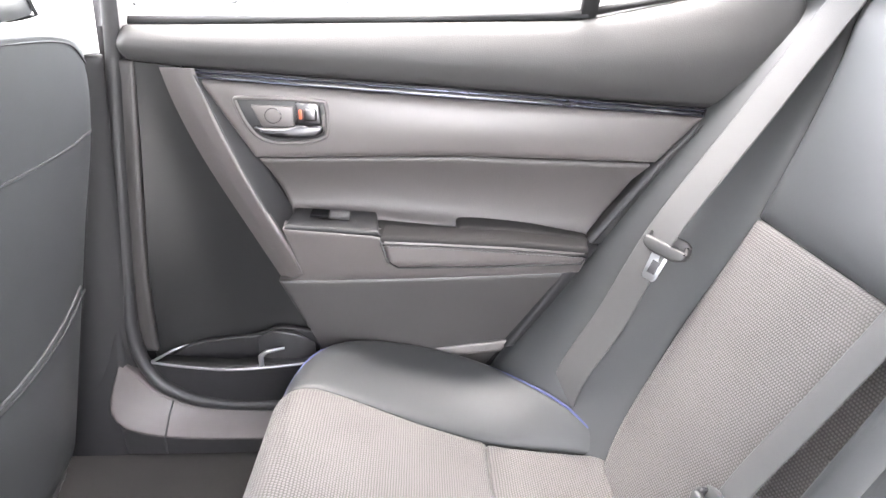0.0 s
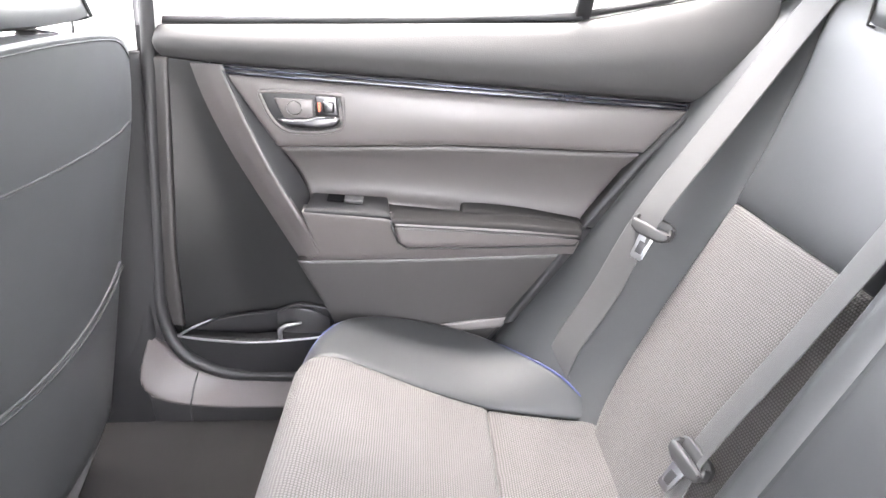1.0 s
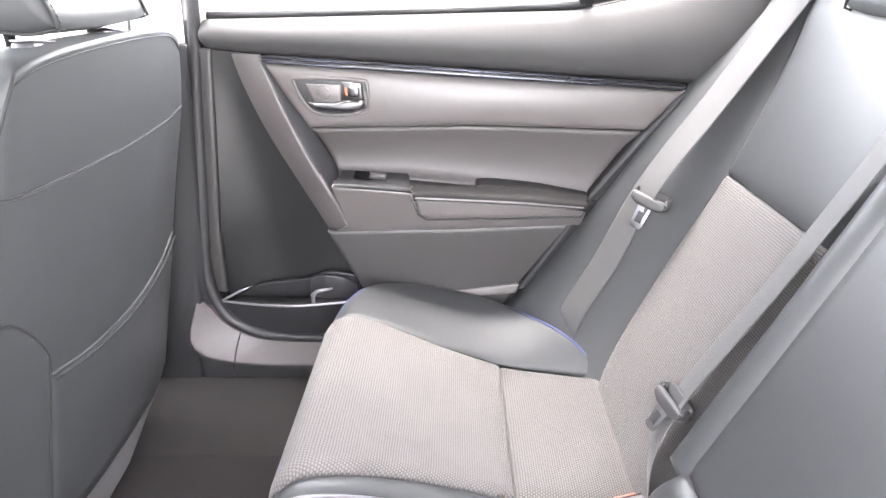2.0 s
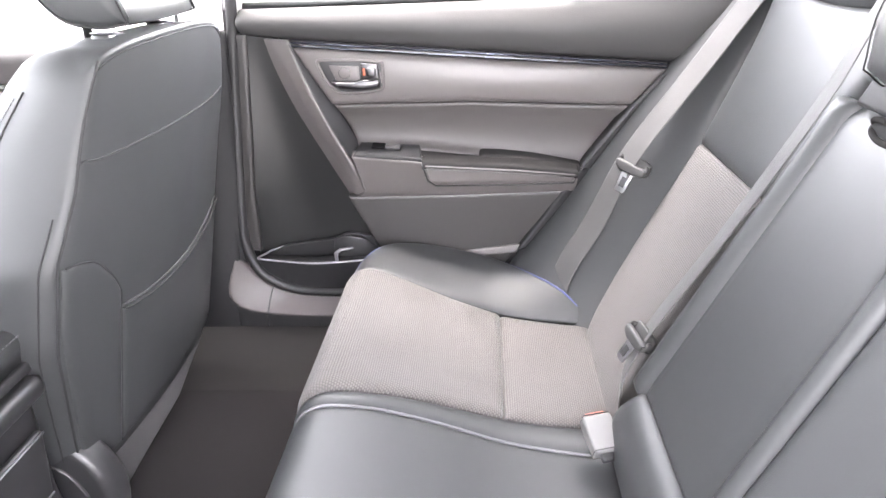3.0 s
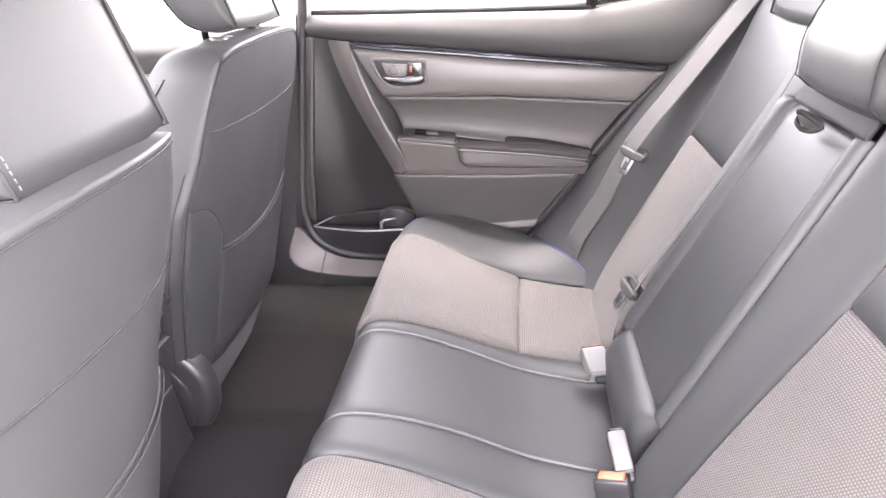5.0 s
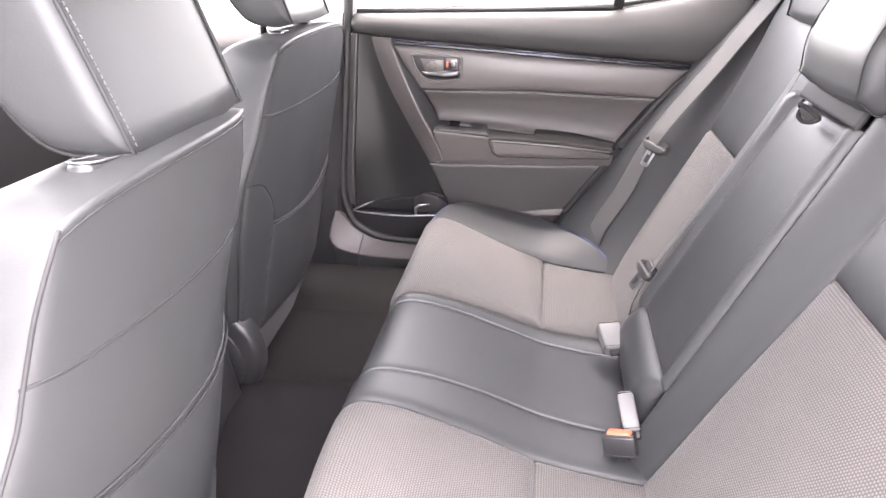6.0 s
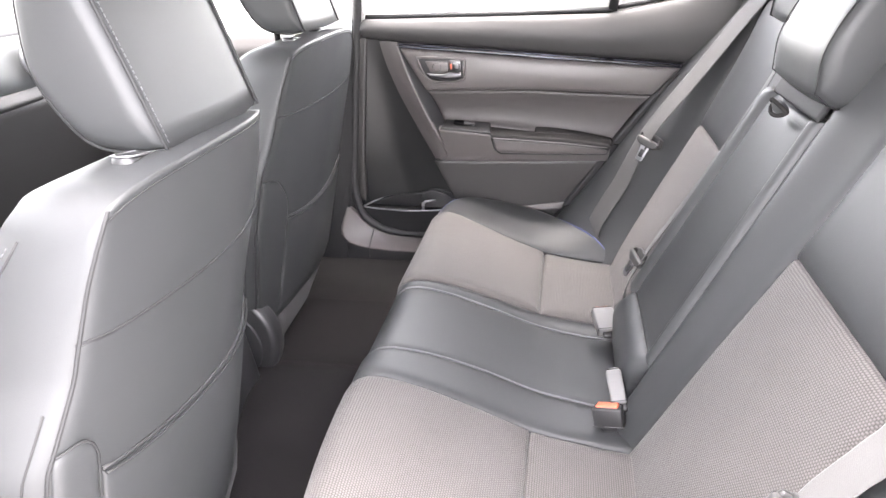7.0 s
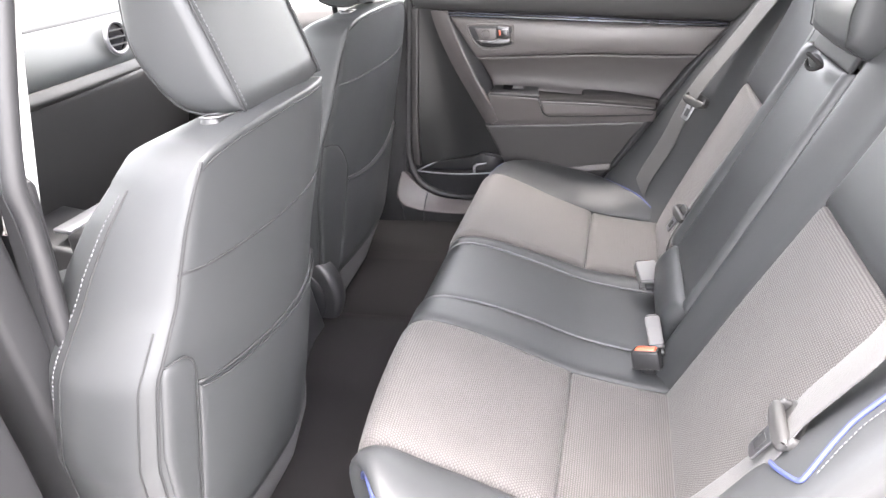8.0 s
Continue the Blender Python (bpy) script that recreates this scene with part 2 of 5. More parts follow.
def tube(name, pts, r, material, parent, label="", sides=8, closed=False):
    p = [np.array(q, float) for q in pts]
    n = len(p)
    verts, faces = [], []
    ref = None
    for i in range(n):
        t = p[min(i + 1, n - 1)] - p[max(i - 1, 0)] if not closed else p[(i + 1) % n] - p[i - 1]
        t = t / max(np.linalg.norm(t), 1e-12)
        if ref is None:
            ref = np.cross(t, (0.3, 0.2, 0.9))
        ref = ref - t * (ref @ t)
        ref = ref / np.linalg.norm(ref)
        w = np.cross(t, ref)
        rr = r[i] if isinstance(r, (list, tuple)) else r
        for a in range(sides):
            ang = 2 * math.pi * a / sides
            verts.append(p[i] + rr * (math.cos(ang) * ref + math.sin(ang) * w))
    last = n if closed else n - 1
    for i in range(last):
        for a in range(sides):
            b = (a + 1) % sides
            j = (i + 1) % n
            faces.append((i * sides + a, i * sides + b, j * sides + b, j * sides + a))
    if not closed:
        faces.append(tuple(reversed(range(sides))))
        faces.append(tuple((n - 1) * sides + a for a in range(sides)))
    return mesh_part(name, verts, faces, material, parent, label)


def ribbon(name, pts, sides, width, thick, material, parent, label=""):
    """A flat strap through pts; sides are its crosswise directions."""
    verts, faces, uvs = [], [], []
    n = len(pts)
    d = 0.0
    for i in range(n):
        p = np.array(pts[i], float)
        t = np.array(pts[min(i + 1, n - 1)], float) - np.array(pts[max(i - 1, 0)], float)
        t = t / np.linalg.norm(t)
        s = np.array(sides[i], float)
        s = s - t * (s @ t)
        s = s / np.linalg.norm(s)
        nn = np.cross(t, s)
        if i:
            d += np.linalg.norm(p - np.array(pts[i - 1]))
        for a, b in ((-0.5, 0.25), (-0.46, 0.5), (0.46, 0.5), (0.5, 0.25), (0.5, -0.25), (0.46, -0.5), (-0.46, -0.5), (-0.5, -0.25)):
            verts.append(p + s * width * a + nn * thick * b)
            uvs.append((a * width, d))
    for i in range(n - 1):
        for a in range(8):
            b = (a + 1) % 8
            faces.append((i * 8 + a, i * 8 + b, i * 8 + 8 + b, i * 8 + 8 + a))
    faces += [tuple(range(7, -1, -1)), tuple((n - 1) * 8 + a for a in range(8))]
    return mesh_part(name, verts, faces, material, parent, label, uvs)


def prism(poly, lift, bevel, m=None, segments=2, rim=False):
    """Bmesh: a polygon of (a, b) pairs extruded along its normal by lift, edges rounded, placed by m."""
    bm = bmesh.new()
    vs = [bm.verts.new((a, b, 0)) for a, b in poly]
    f = bm.faces.new(vs)
    r = bmesh.ops.extrude_face_region(bm, geom=[f])
    bmesh.ops.translate(bm, verts=[v for v in r["geom"] if isinstance(v, bmesh.types.BMVert)], vec=(0, 0, lift))
    if bevel:
        some = [e for e in bm.edges if not rim or abs(e.verts[0].co.z - e.verts[1].co.z) < 1e-6]
        bmesh.ops.bevel(bm, geom=some, offset=bevel, segments=segments, affect="EDGES", profile=0.5)
    if m is not None:
        bmesh.ops.transform(bm, matrix=m, verts=bm.verts)
    return bm


def block(size, m, bevel=0.004, segments=2):
    bm = bmesh.new()
    bmesh.ops.create_cube(bm, size=1.0)
    bmesh.ops.scale(bm, vec=size, verts=bm.verts)
    if bevel:
        bmesh.ops.bevel(bm, geom=list(bm.edges), offset=bevel, segments=segments, affect="EDGES", profile=0.5)
    bmesh.ops.transform(bm, matrix=m, verts=bm.verts)
    return bm


def door_plane(y):
    """Places a polygon of (x, z) pairs in the upright plane at y, lifting towards the cabin's middle (-y)."""
    return Matrix(((1, 0, 0, 0), (0, 0, -1, y), (0, 1, 0, 0), (0, 0, 0, 1)))


def stitches(name, pts, step, length, r, parent, material=None, label=""):
    """A row of short thread stitches along a line, as one mesh."""
    a = np.array(pts, float)
    total = np.linalg.norm(np.diff(a, axis=0), axis=1).sum()
    at = along(pts)
    verts, faces = [], []
    for i in range(int(total / step)):
        p, q = at(i * step / total), at(min(1.0, (i * step + length) / total))
        t = q - p
        t = t / max(np.linalg.norm(t), 1e-12)
        s = np.cross(t, (0.31, 0.52, 0.8))
        s = s / np.linalg.norm(s)
        w = np.cross(t, s)
        b = len(verts)
        for e in (p, q):
            for sx, sy in ((1, 0), (0, 1), (-1, 0), (0, -1)):
                verts.append(e + r * (sx * s + sy * w))
        faces += [(b + k, b + (k + 1) % 4, b + 4 + (k + 1) % 4, b + 4 + k) for k in range(4)]
        faces += [(b + 3, b + 2, b + 1, b), (b + 4, b + 5, b + 6, b + 7)]
    return mesh_part(name, verts, faces, material or THREAD, parent, label)


# ---- ground ----
MID = 0.27          # the car's middle line, y
FLOOR = 0.09        # cabin floor
GROUND = -0.24
mesh_part("ground", [(-900, -900, GROUND), (900, -900, GROUND), (900, 900, GROUND), (-900, 900, GROUND)], [(0, 1, 2, 3)], ASPHALT, smooth=False)
tagged(bpy.data.objects["ground"], "pale sunlit concrete ground outside the car", "ground", kind="structure")

# ---- rear bench cushion ----
SEAT_SIDE = [(0.30, 0.185), (0.25, 0.198), (0.20, 0.204), (0.095, 0.222), (0.0, 0.262), (-0.08, 0.302), (-0.135, 0.327), (-0.165, 0.332),
             (-0.184, 0.322), (-0.194, 0.298), (-0.192, 0.25), (-0.178, 0.17), (-0.165, 0.10)]
FAR_OUT = [0.786, 0.786, 0.786, 0.786, 0.777, 0.773, 0.772, 0.770, 0.767, 0.765, 0.76, 0.75, 0.75]
FAR_EDGE = [0.795, 0.803, 0.835, 0.905, 0.932, 0.928, 0.895, 0.848, 0.800, 0.780, 0.77, 0.76, 0.755]
FAR_IN = [0.480, 0.478, 0.477, 0.473, 0.455, 0.428, 0.402, 0.390, 0.380, 0.372, 0.37, 0.36, 0.36]
FAR_LINE = [0.420, 0.418, 0.416, 0.418, 0.410, 0.390, 0.368, 0.357, 0.350, 0.345, 0.34, 0.335, 0.335]
NEAR_LINE = [0.185, 0.186, 0.188, 0.195, 0.190, 0.168, 0.144, 0.134, 0.127, 0.122, 0.118, 0.115, 0.115]
NEAR_IN = [0.080, 0.080, 0.081, 0.085, 0.084, 0.072, 0.058, 0.052, 0.047, 0.042, 0.038, 0.035, 0.035]
NEAR_OUT = [-0.230, -0.230, -0.230, -0.228, -0.230, -0.243, -0.250, -0.256, -0.262, -0.266, -0.27, -0.27, -0.27]
NEAR_EDGE = [-0.30, -0.32, -0.36, -0.385, -0.39, -0.375, -0.345, -0.315, -0.292, -0.282, -0.28, -0.28, -0.28]
CROSS = 3.05        # where the cross seam of the cloth lies along SEAT_SIDE


def bench_point(k, y):
    x, z = cr(SEAT_SIDE, k)
    ahead = 0.026 * max(0.0, (0.02 - y) / 0.28) ** 2 * min(1.0, max(0.0, (k - 4.0) / 4.0))
    return np.array((x + ahead, y, z))


def bench_panel(a, b, k0, k1):
    def fn(u, v):
        k = k0 + (k1 - k0) * v
        ya, yb = cr([(t,) for t in a], k)[0], cr([(t,) for t in b], k)[0]
        return bench_point(k, ya + (yb - ya) * u)
    return fn


def bolster_top(a, b, rise):
    """Outer bolster: rises towards its outer edge by the heights in rise."""
    flat = bench_panel(a, b, 0, 12)

    def fn(u, v):
        p = flat(u, v)
        p[2] += cr([(t,) for t in rise], 12 * v)[0] * u ** 0.75
        return p
    return fn


def bench_line(a, k0, k1, lift, n=40):
    pts = []
    for k in np.linspace(k0, k1, n):
        p = bench_point(k, cr([(t,) for t in a], k)[0])
        q = bench_point(min(k + 0.02, 12), 0) - bench_point(max(k - 0.02, 0), 0)
        nrm = np.array((q[2], 0, -q[0]))
        nrm = nrm / np.linalg.norm(nrm)
        pts.append(tuple(p + nrm * lift * (1 if nrm[2] > -0.2 else -1)))
    return pts


rear_seat = thing("rear_seat", (0.0, MID, FLOOR), "rear bench seat in grey woven cloth and black leatherette", "car seat")
bench = sheet("cushion", lambda u, v: np.array((-0.14 + 0.42 * u, -0.16 + 0.86 * v, 0.17)), BLACK_PLASTIC, rear_seat, 3, 3, 0, 0.01, 0.002, 0.08)
UP = (-0.35, 0, 1)
sheet("cloth_panel", bench_panel(FAR_IN, FAR_OUT, 0, CROSS), FABRIC, bench, 10, 8, 0.008, 0.022, 0.006, out=UP)
sheet("cloth_panel", bench_panel(FAR_IN, FAR_OUT, CROSS, 12), FABRIC, bench, 12, 30, 0.010, 0.022, 0.006, out=UP)
sheet("cloth_panel", bench_panel(NEAR_OUT, NEAR_IN, 0, CROSS), FABRIC, bench, 10, 8, 0.008, 0.022, 0.006, out=UP)
sheet("cloth_panel", bench_panel(NEAR_OUT, NEAR_IN, CROSS, 12), FABRIC, bench, 12, 30, 0.010, 0.022, 0.006, out=UP)
sheet("leather_band", bench_panel(FAR_LINE, FAR_IN, 0, 12), LEATHER, bench, 6, 30, 0.006, 0.016, 0.004, out=UP, label="narrow black leatherette band")
sheet("leather_band", bench_panel(NEAR_IN, NEAR_LINE, 0, 12), LEATHER, bench, 6, 30, 0.008, 0.020, 0.004, out=UP, label="narrow black leatherette band")
sheet("leather_centre", bench_panel(NEAR_LINE, FAR_LINE, 0, 12), LEATHER, bench, 12, 30, 0.004, 0.016, 0.003, out=UP, label="black leatherette centre panel")
RISE = [0.005, 0.025, 0.056, 0.064, 0.040, 0.016, 0.004, 0.0, 0.0, 0.0, 0.0, 0.0, 0.0]
sheet("side_bolster", bolster_top(FAR_OUT, FAR_EDGE, RISE), LEATHER, bench, 12, 36, 0.003, 0.012, 0.002, 0.10, out=UP, label="black leatherette side bolster", edges="lr")
sheet("side_bolster", bench_panel(NEAR_EDGE, NEAR_OUT, 0, 12), LEATHER, bench, 10, 30, 0.016, 0.050, 0.006, 0.10, out=UP, label="black leatherette side bolster", edges="lr")
for a in (FAR_LINE, NEAR_LINE):
    tube("seam_piping", bench_line(a, 0.8, 9.5, 0.0015), 0.0022, SEAM_PALE, bench)
far_pipe = []
for i, (x, y, z) in enumerate(bench_line(FAR_EDGE, 0.2, 9, 0.0012)):
    k = 0.2 + 8.8 * i / 39
    tucked = min(1.0, max(0.0, k - 2.2) / 0.8) * min(1.0, max(0.0, 6.8 - k) / 0.8)
    far_pipe.append((x, y, z + cr([(t,) for t in RISE], k)[0] - 0.0050 * tucked))
tube("blue_piping", far_pipe, 0.0021, BLUE_PIPE, bench, "blue edge piping")
tube("blue_piping", bench_line(NEAR_EDGE, 0.2, 9, -0.004), 0.0030, BLUE_PIPE, bench, "blue edge piping")

# ---- rear backrest ----
BACK_SIDE = [(0.2415, 0.17), (0.2815, 0.25), (0.3565, 0.40), (0.4415, 0.57), (0.5165, 0.72), (0.555, 0.80), (0.585, 0.832), (0.63, 0.845), (0.68, 0.84)]
BACK_OUT = [0.74, 0.785, 0.80, 0.80, 0.835, 0.868, 0.885, 0.90, 0.90]
BOLSTER = [0.16, 0.17, 0.135, 0.105, 0.072, 0.045, 0.025, 0.015, 0.01]
CLOTH_TOP = 2.93


def back_panel(ya, yb, k0, k1, ahead=0.0):
    """ya, yb: crosswise edges, as numbers or as lists along BACK_SIDE."""
    def pick(a, k):
        return cr([(t,) for t in a], k)[0] if isinstance(a, list) else a

    def fn(u, v):
        k = k0 + (k1 - k0) * v
        x, z = cr(BACK_SIDE, k)
        a, b = pick(ya, k), pick(yb, k)
        return np.array((x - ahead, a + (b - a) * u, z))
    return fn


def bolster_panel(mirror):
    def fn(u, v):
        k = 8 * v
        x, z = cr(BACK_SIDE, k)
        a = cr([(t,) for t in BACK_OUT], k)[0]
        off = cr([(t,) for t in BOLSTER], k)[0]
        y = a + ((1.0 if mirror else 0.965) - a) * u
        s = min(u / 0.8, 1.0)
        s = (s * s * (3 - 2 * s)) ** 0.8
        return np.array((x - off * s, 0.54 - y if mirror else y, z))
    return fn


AHEAD = (-1, 0, 0.5)
back = sheet("backrest", back_panel(-0.40, 0.94, 0, 5.5, -0.05), BLACK_PLASTIC, rear_seat, 4, 6, 0, 0.01, 0.0, 0.05, out=AHEAD)
MIRROR_OUT = [0.54 - y for y in BACK_OUT]
sheet("cloth_panel", back_panel(0.44, BACK_OUT, 0, CLOTH_TOP), FABRIC, back, 12, 14, 0.008, 0.022, 0.004, out=AHEAD)
NEAR_CLOTH = [0.088, 0.085, 0.082, 0.070, 0.070, 0.070, 0.070, 0.070, 0.070]
sheet("cloth_panel", back_panel(MIRROR_OUT, NEAR_CLOTH, 0, CLOTH_TOP), FABRIC, back, 12, 14, 0.008, 0.022, 0.004, out=AHEAD)
sheet("leather_insert", back_panel(0.44, BACK_OUT, CLOTH_TOP, 8), LEATHER, back, 12, 18, 0.008, 0.022, 0.004, out=AHEAD, label="black leatherette upper insert")
sheet("leather_insert", back_panel(MIRROR_OUT, NEAR_CLOTH, CLOTH_TOP, 8), LEATHER, back, 12, 18, 0.008, 0.022, 0.004, out=AHEAD, label="black leatherette upper insert")
sheet("side_bolster", bolster_panel(False), LEATHER, back, 14, 24, 0.004, 0.020, 0.006, 0.04, out=AHEAD, label="black leatherette side bolster", edges="lr")
sheet("side_bolster", bolster_panel(True), LEATHER, back, 14, 24, 0.004, 0.020, 0.006, 0.04, out=AHEAD, label="black leatherette side bolster", edges="lr")


STRIP_IN = [0.142, 0.148, 0.159, 0.170, 0.180, 0.184, 0.185, 0.185, 0.185]


def strip(u, v):
    p = back_panel(NEAR_CLOTH, STRIP_IN, 0, 8)(u, v)
    p[0] -= 0.003 + 0.034 * u * u * (3 - 2 * u) * (1 - max(0.0, v - 0.55) / 0.45)
    return p


sheet("centre_strip", strip, LEATHER, back, 8, 24, 0.004, 0.018, 0.006, out=AHEAD, label="raised black leatherette strip")
sheet("centre_strip", back_panel(0.395, 0.44, 0, 8, 0.004), LEATHER, back, 6, 24, 0.010, 0.020, 0.006, out=AHEAD, label="raised black leatherette strip")
sheet("centre_fill", back_panel(0.140, 0.405, 0, 3.7, -0.02), LEATHER, back, 8, 8, 0.0, 0.02, 0.004, out=AHEAD)
sheet("centre_back", back_panel(0.168, 0.395, 3.6, 8, 0.0), LEATHER, back, 8, 18, 0.004, 0.02, 0.004, out=AHEAD, label="black leatherette centre top")
part("anchor_tag", block((0.006, 0.008, 0.012), pose(0.276, 0.068, 0.248, 0, 27, 0), 0.002), SHELL, back, "tiny pale anchor tag")
# outer piping, hooked at its lower end, and stitched edge
near_bolster = bolster_panel(True)
hook = smooth_line([(0.70, 0.330), (0.80, 0.337), (0.867, 0.342), (0.915, 0.347), (0.905, 0.354), (0.840, 0.377), (0.815, 0.40), (0.80, 0.50), (0.80, 0.68), (0.80, 0.85)], 5)
tube("blue_piping", [tuple(near_bolster(u, v) + np.array((-0.0045, -0.001, 0.0025))) for u, v in hook], 0.0022, BLUE_PIPE, back, "blue edge piping")
stitches("stitching", [tuple(near_bolster(u, v) + np.array((-0.0045, -0.001, 0.0025))) for u, v in smooth_line([(0.935, 0.357), (0.885, 0.38), (0.865, 0.40), (0.85, 0.50), (0.85, 0.68), (0.85, 0.85)], 6)], 0.0052, 0.0032, 0.0005, back)

# folding armrest, upright in the middle
arm = thing("folding_armrest", (0.27, MID, 0.27), "black leatherette centre armrest folded up into the backrest", "armrest")


def arm_face(y0, y1, z0, z1, d, lean=(0.0, 0.0)):
    """lean: how far the two side edges move inward on the way up."""
    def fn(u, v):
        z = z0 + (z1 - z0) * v
        a, b = y0 + lean[0] * v, y1 + lean[1] * v
        return np.array((d + 0.5 * z, a + (b - a) * u, z))
    return fn


sheet("armrest_body", arm_face(0.156, 0.432, 0.312, 0.715, 0.122, (0.028, 0)), LEATHER, arm, 8, 14, 0.006, 0.030, 0.014, 0.04, out=AHEAD)
sheet("armrest_panel", arm_face(0.174, 0.406, 0.322, 0.700, 0.1165, (0.030, 0)), LEATHER, arm, 8, 14, 0.002, 0.016, 0.003, 0.01, out=AHEAD, label="flat leatherette panel")
sheet("side_roll", arm_face(0.401, 0.448, 0.308, 0.716, 0.117), LEATHER, arm, 10, 20, 0.013, 0.023, 0.010, 0.03, out=AHEAD, label="rounded leatherette side roll")
sheet("side_roll", arm_face(0.150, 0.178, 0.318, 0.716, 0.115, (0.030, 0.030)), LEATHER, arm, 8, 20, 0.008, 0.014, 0.008, 0.03, out=AHEAD, label="rounded leatherette side roll")
sheet("armrest_end", coons([(0.246, 0.176, 0.205), (0.246, 0.440, 0.205)], [(0.2785, 0.164, 0.326), (0.2785, 0.412, 0.326)],
                           smooth_line([(0.246, 0.176, 0.205), (0.245, 0.170, 0.255), (0.252, 0.166, 0.292), (0.2785, 0.164, 0.326)], 4),
                           smooth_line([(0.246, 0.440, 0.205), (0.245, 0.436, 0.255), (0.252, 0.426, 0.290), (0.2785, 0.412, 0.326)], 4)),
      LEATHER, arm, 14, 16, 0.010, 0.030, 0.012, 0.04, out=AHEAD, label="rounded leatherette end")
loop_pts = []
for a in np.linspace(0, 2 * math.pi, 28, endpoint=False):
    loop_pts.append((0.452 - 0.010 * abs(math.sin(a)) - 0.004, 0.285 + 0.034 * math.cos(a), 0.712 + 0.010 * math.sin(a)))
tube("pull_loop", loop_pts, 0.0032, TRIM_PAD, arm, "black pull loop", 8, True)
# shade inside the loop, put in as a raised dark ellipse
part("loop_shade", prism([(0.035 * math.cos(a), 0.010 * math.sin(a)) for a in np.linspace(0, 2 * math.pi, 24, endpoint=False)], 0.009, 0.002, Matrix(((0, 0, -1, 0.452), (1, 0, 0, 0.285), (0, 1, 0, 0.712), (0, 0, 0, 1)))), LEATHER_SEAM, arm, "dark plug for the shade behind the pull loop")
# solid dark block in place of the shaded gap above the armrest
part("headrest_gap_shade", block((0.010, 0.215, 0.048), pose(0.479, 0.288, 0.735, 0, 27, 0), 0.005, 3), LEATHER_SEAM, arm, "dark block for the shaded gap under the centre headrest")


# ---- headrests ----
def headrest(name, centre, half, side, label, material=LEATHER, crown=0.012, posts=True, post_to=0.74, seam=0.0020):
    """side: the outline seen from the side, as (x, z) pairs; half: half its width."""
    th = thing(name, (side[0][0], centre, post_to), label, "headrest", "headrests")
    line = smooth_line(side + side[:1], 5)[:-1]
    cx, cz = np.mean([p[0] for p in line]), np.mean([p[1] for p in line])
    ys = [-1, -0.985, -0.95, -0.90, -0.82, -0.55, 0, 0.55, 0.80, 0.90, 0.96, 0.99, 1]
    inset = [0.66, 0.80, 0.90, 0.965, 0.99, 1.01, 1.025, 1.01, 0.98, 0.945, 0.89, 0.80, 0.66]
    verts, faces = [], []
    n = len(line)
    for y, s in zip(ys, inset):
        for x, z in line:
            verts.append((cx + (x - cx) * s, centre + half * y, cz + (z - cz) * s))
    for i in range(len(ys) - 1):
        for a in range(n):
            b = (a + 1) % n
            faces.append((i * n + a, i * n + b, (i + 1) * n + b, (i + 1) * n + a))
    faces += [tuple(range(n - 1, -1, -1)), tuple((len(ys) - 1) * n + a for a in range(n))]
    ob = mesh_part("cushion", verts, faces, material, th)
    bm = bmesh.new()
    bm.from_mesh(ob.data)
    bmesh.ops.recalc_face_normals(bm, faces=bm.faces)
    bm.to_mesh(ob.data)
    bm.free()
    for sgn in (-1, 1):
        pts = [(cx + (x - cx) * 0.985, centre + sgn * half * 0.90, cz + (z - cz) * 0.985) for x, z in line]
        tube("seam_piping", pts, seam, LEATHER_SEAM, th, "", 6, True)
        if sgn < 0 and seam > 0.0015:
            pts = [(x, centre + sgn * half * 0.84, z) for x, z in line]
            stitches("stitching", pts + pts[:1], 0.0055, 0.0036, 0.0007, th)
    if posts:
        for sgn in (-1, 1):
            tube("post", [(cx + 0.012, centre + sgn * 0.088, post_to), (cx + 0.005, centre + sgn * 0.088, cz)], 0.006, CHROME, th, "steel post", 10)
    return th


NEAR_REST = [(-0.262, 0.777), (-0.30, 0.772), (-0.352, 0.786), (-0.391, 0.845), (-0.392, 0.905), (-0.380, 0.955), (-0.350, 0.975), (-0.322, 0.955), (-0.300, 0.895)]
SLIDE = (-0.122, 0.727, 0.022)      # from the near front seat to the far one


# ---- front seats ----
SEAT_MID = -0.155
HALF_Z = [0.12, 0.25, 0.45, 0.57, 0.65, 0.70, 0.72, 0.735, 0.745, 0.755, 0.80]
HALF_L = [0.232, 0.248, 0.280, 0.272, 0.232, 0.220, 0.2165, 0.215, 0.2135, 0.212, 0.208]
HALF_R = [0.185, 0.190, 0.195, 0.197, 0.205, 0.203, 0.201, 0.199, 0.197, 0.195, 0.190]
FRONT_Z = [0.2, 0.31, 0.57, 0.64, 0.70, 0.75, 0.79]
FRONT_X = [-0.58, -0.555, -0.478, -0.452, -0.420, -0.388, -0.368]


def edge_x(z):
    return -0.252 + 0.23 * (z - 0.747)


def crest(y):
    r = min(abs(y - SEAT_MID) / 0.199, 1.06)
    return 0.780 - 0.010 * r ** 2 - 0.016 * r ** 8


def closed_blur(ring, reach):
    """Rounds the corners of a closed ring of points by a bell-shaped mean over the given length."""
    p = np.array(ring, float)
    step = np.linalg.norm(np.roll(p, -1, axis=0) - p, axis=1)
    at = np.concatenate([[0], np.cumsum(step)])
    total = at[-1]
    at = at[:-1]
    share = 0.5 * (step + np.roll(step, 1))
    gap = np.abs(at[:, None] - at[None, :])
    gap = np.minimum(gap, total - gap)
    w = np.exp(-0.5 * (gap / reach) ** 2) * share[None, :]
    return (w @ p) / w.sum(axis=1)[:, None]


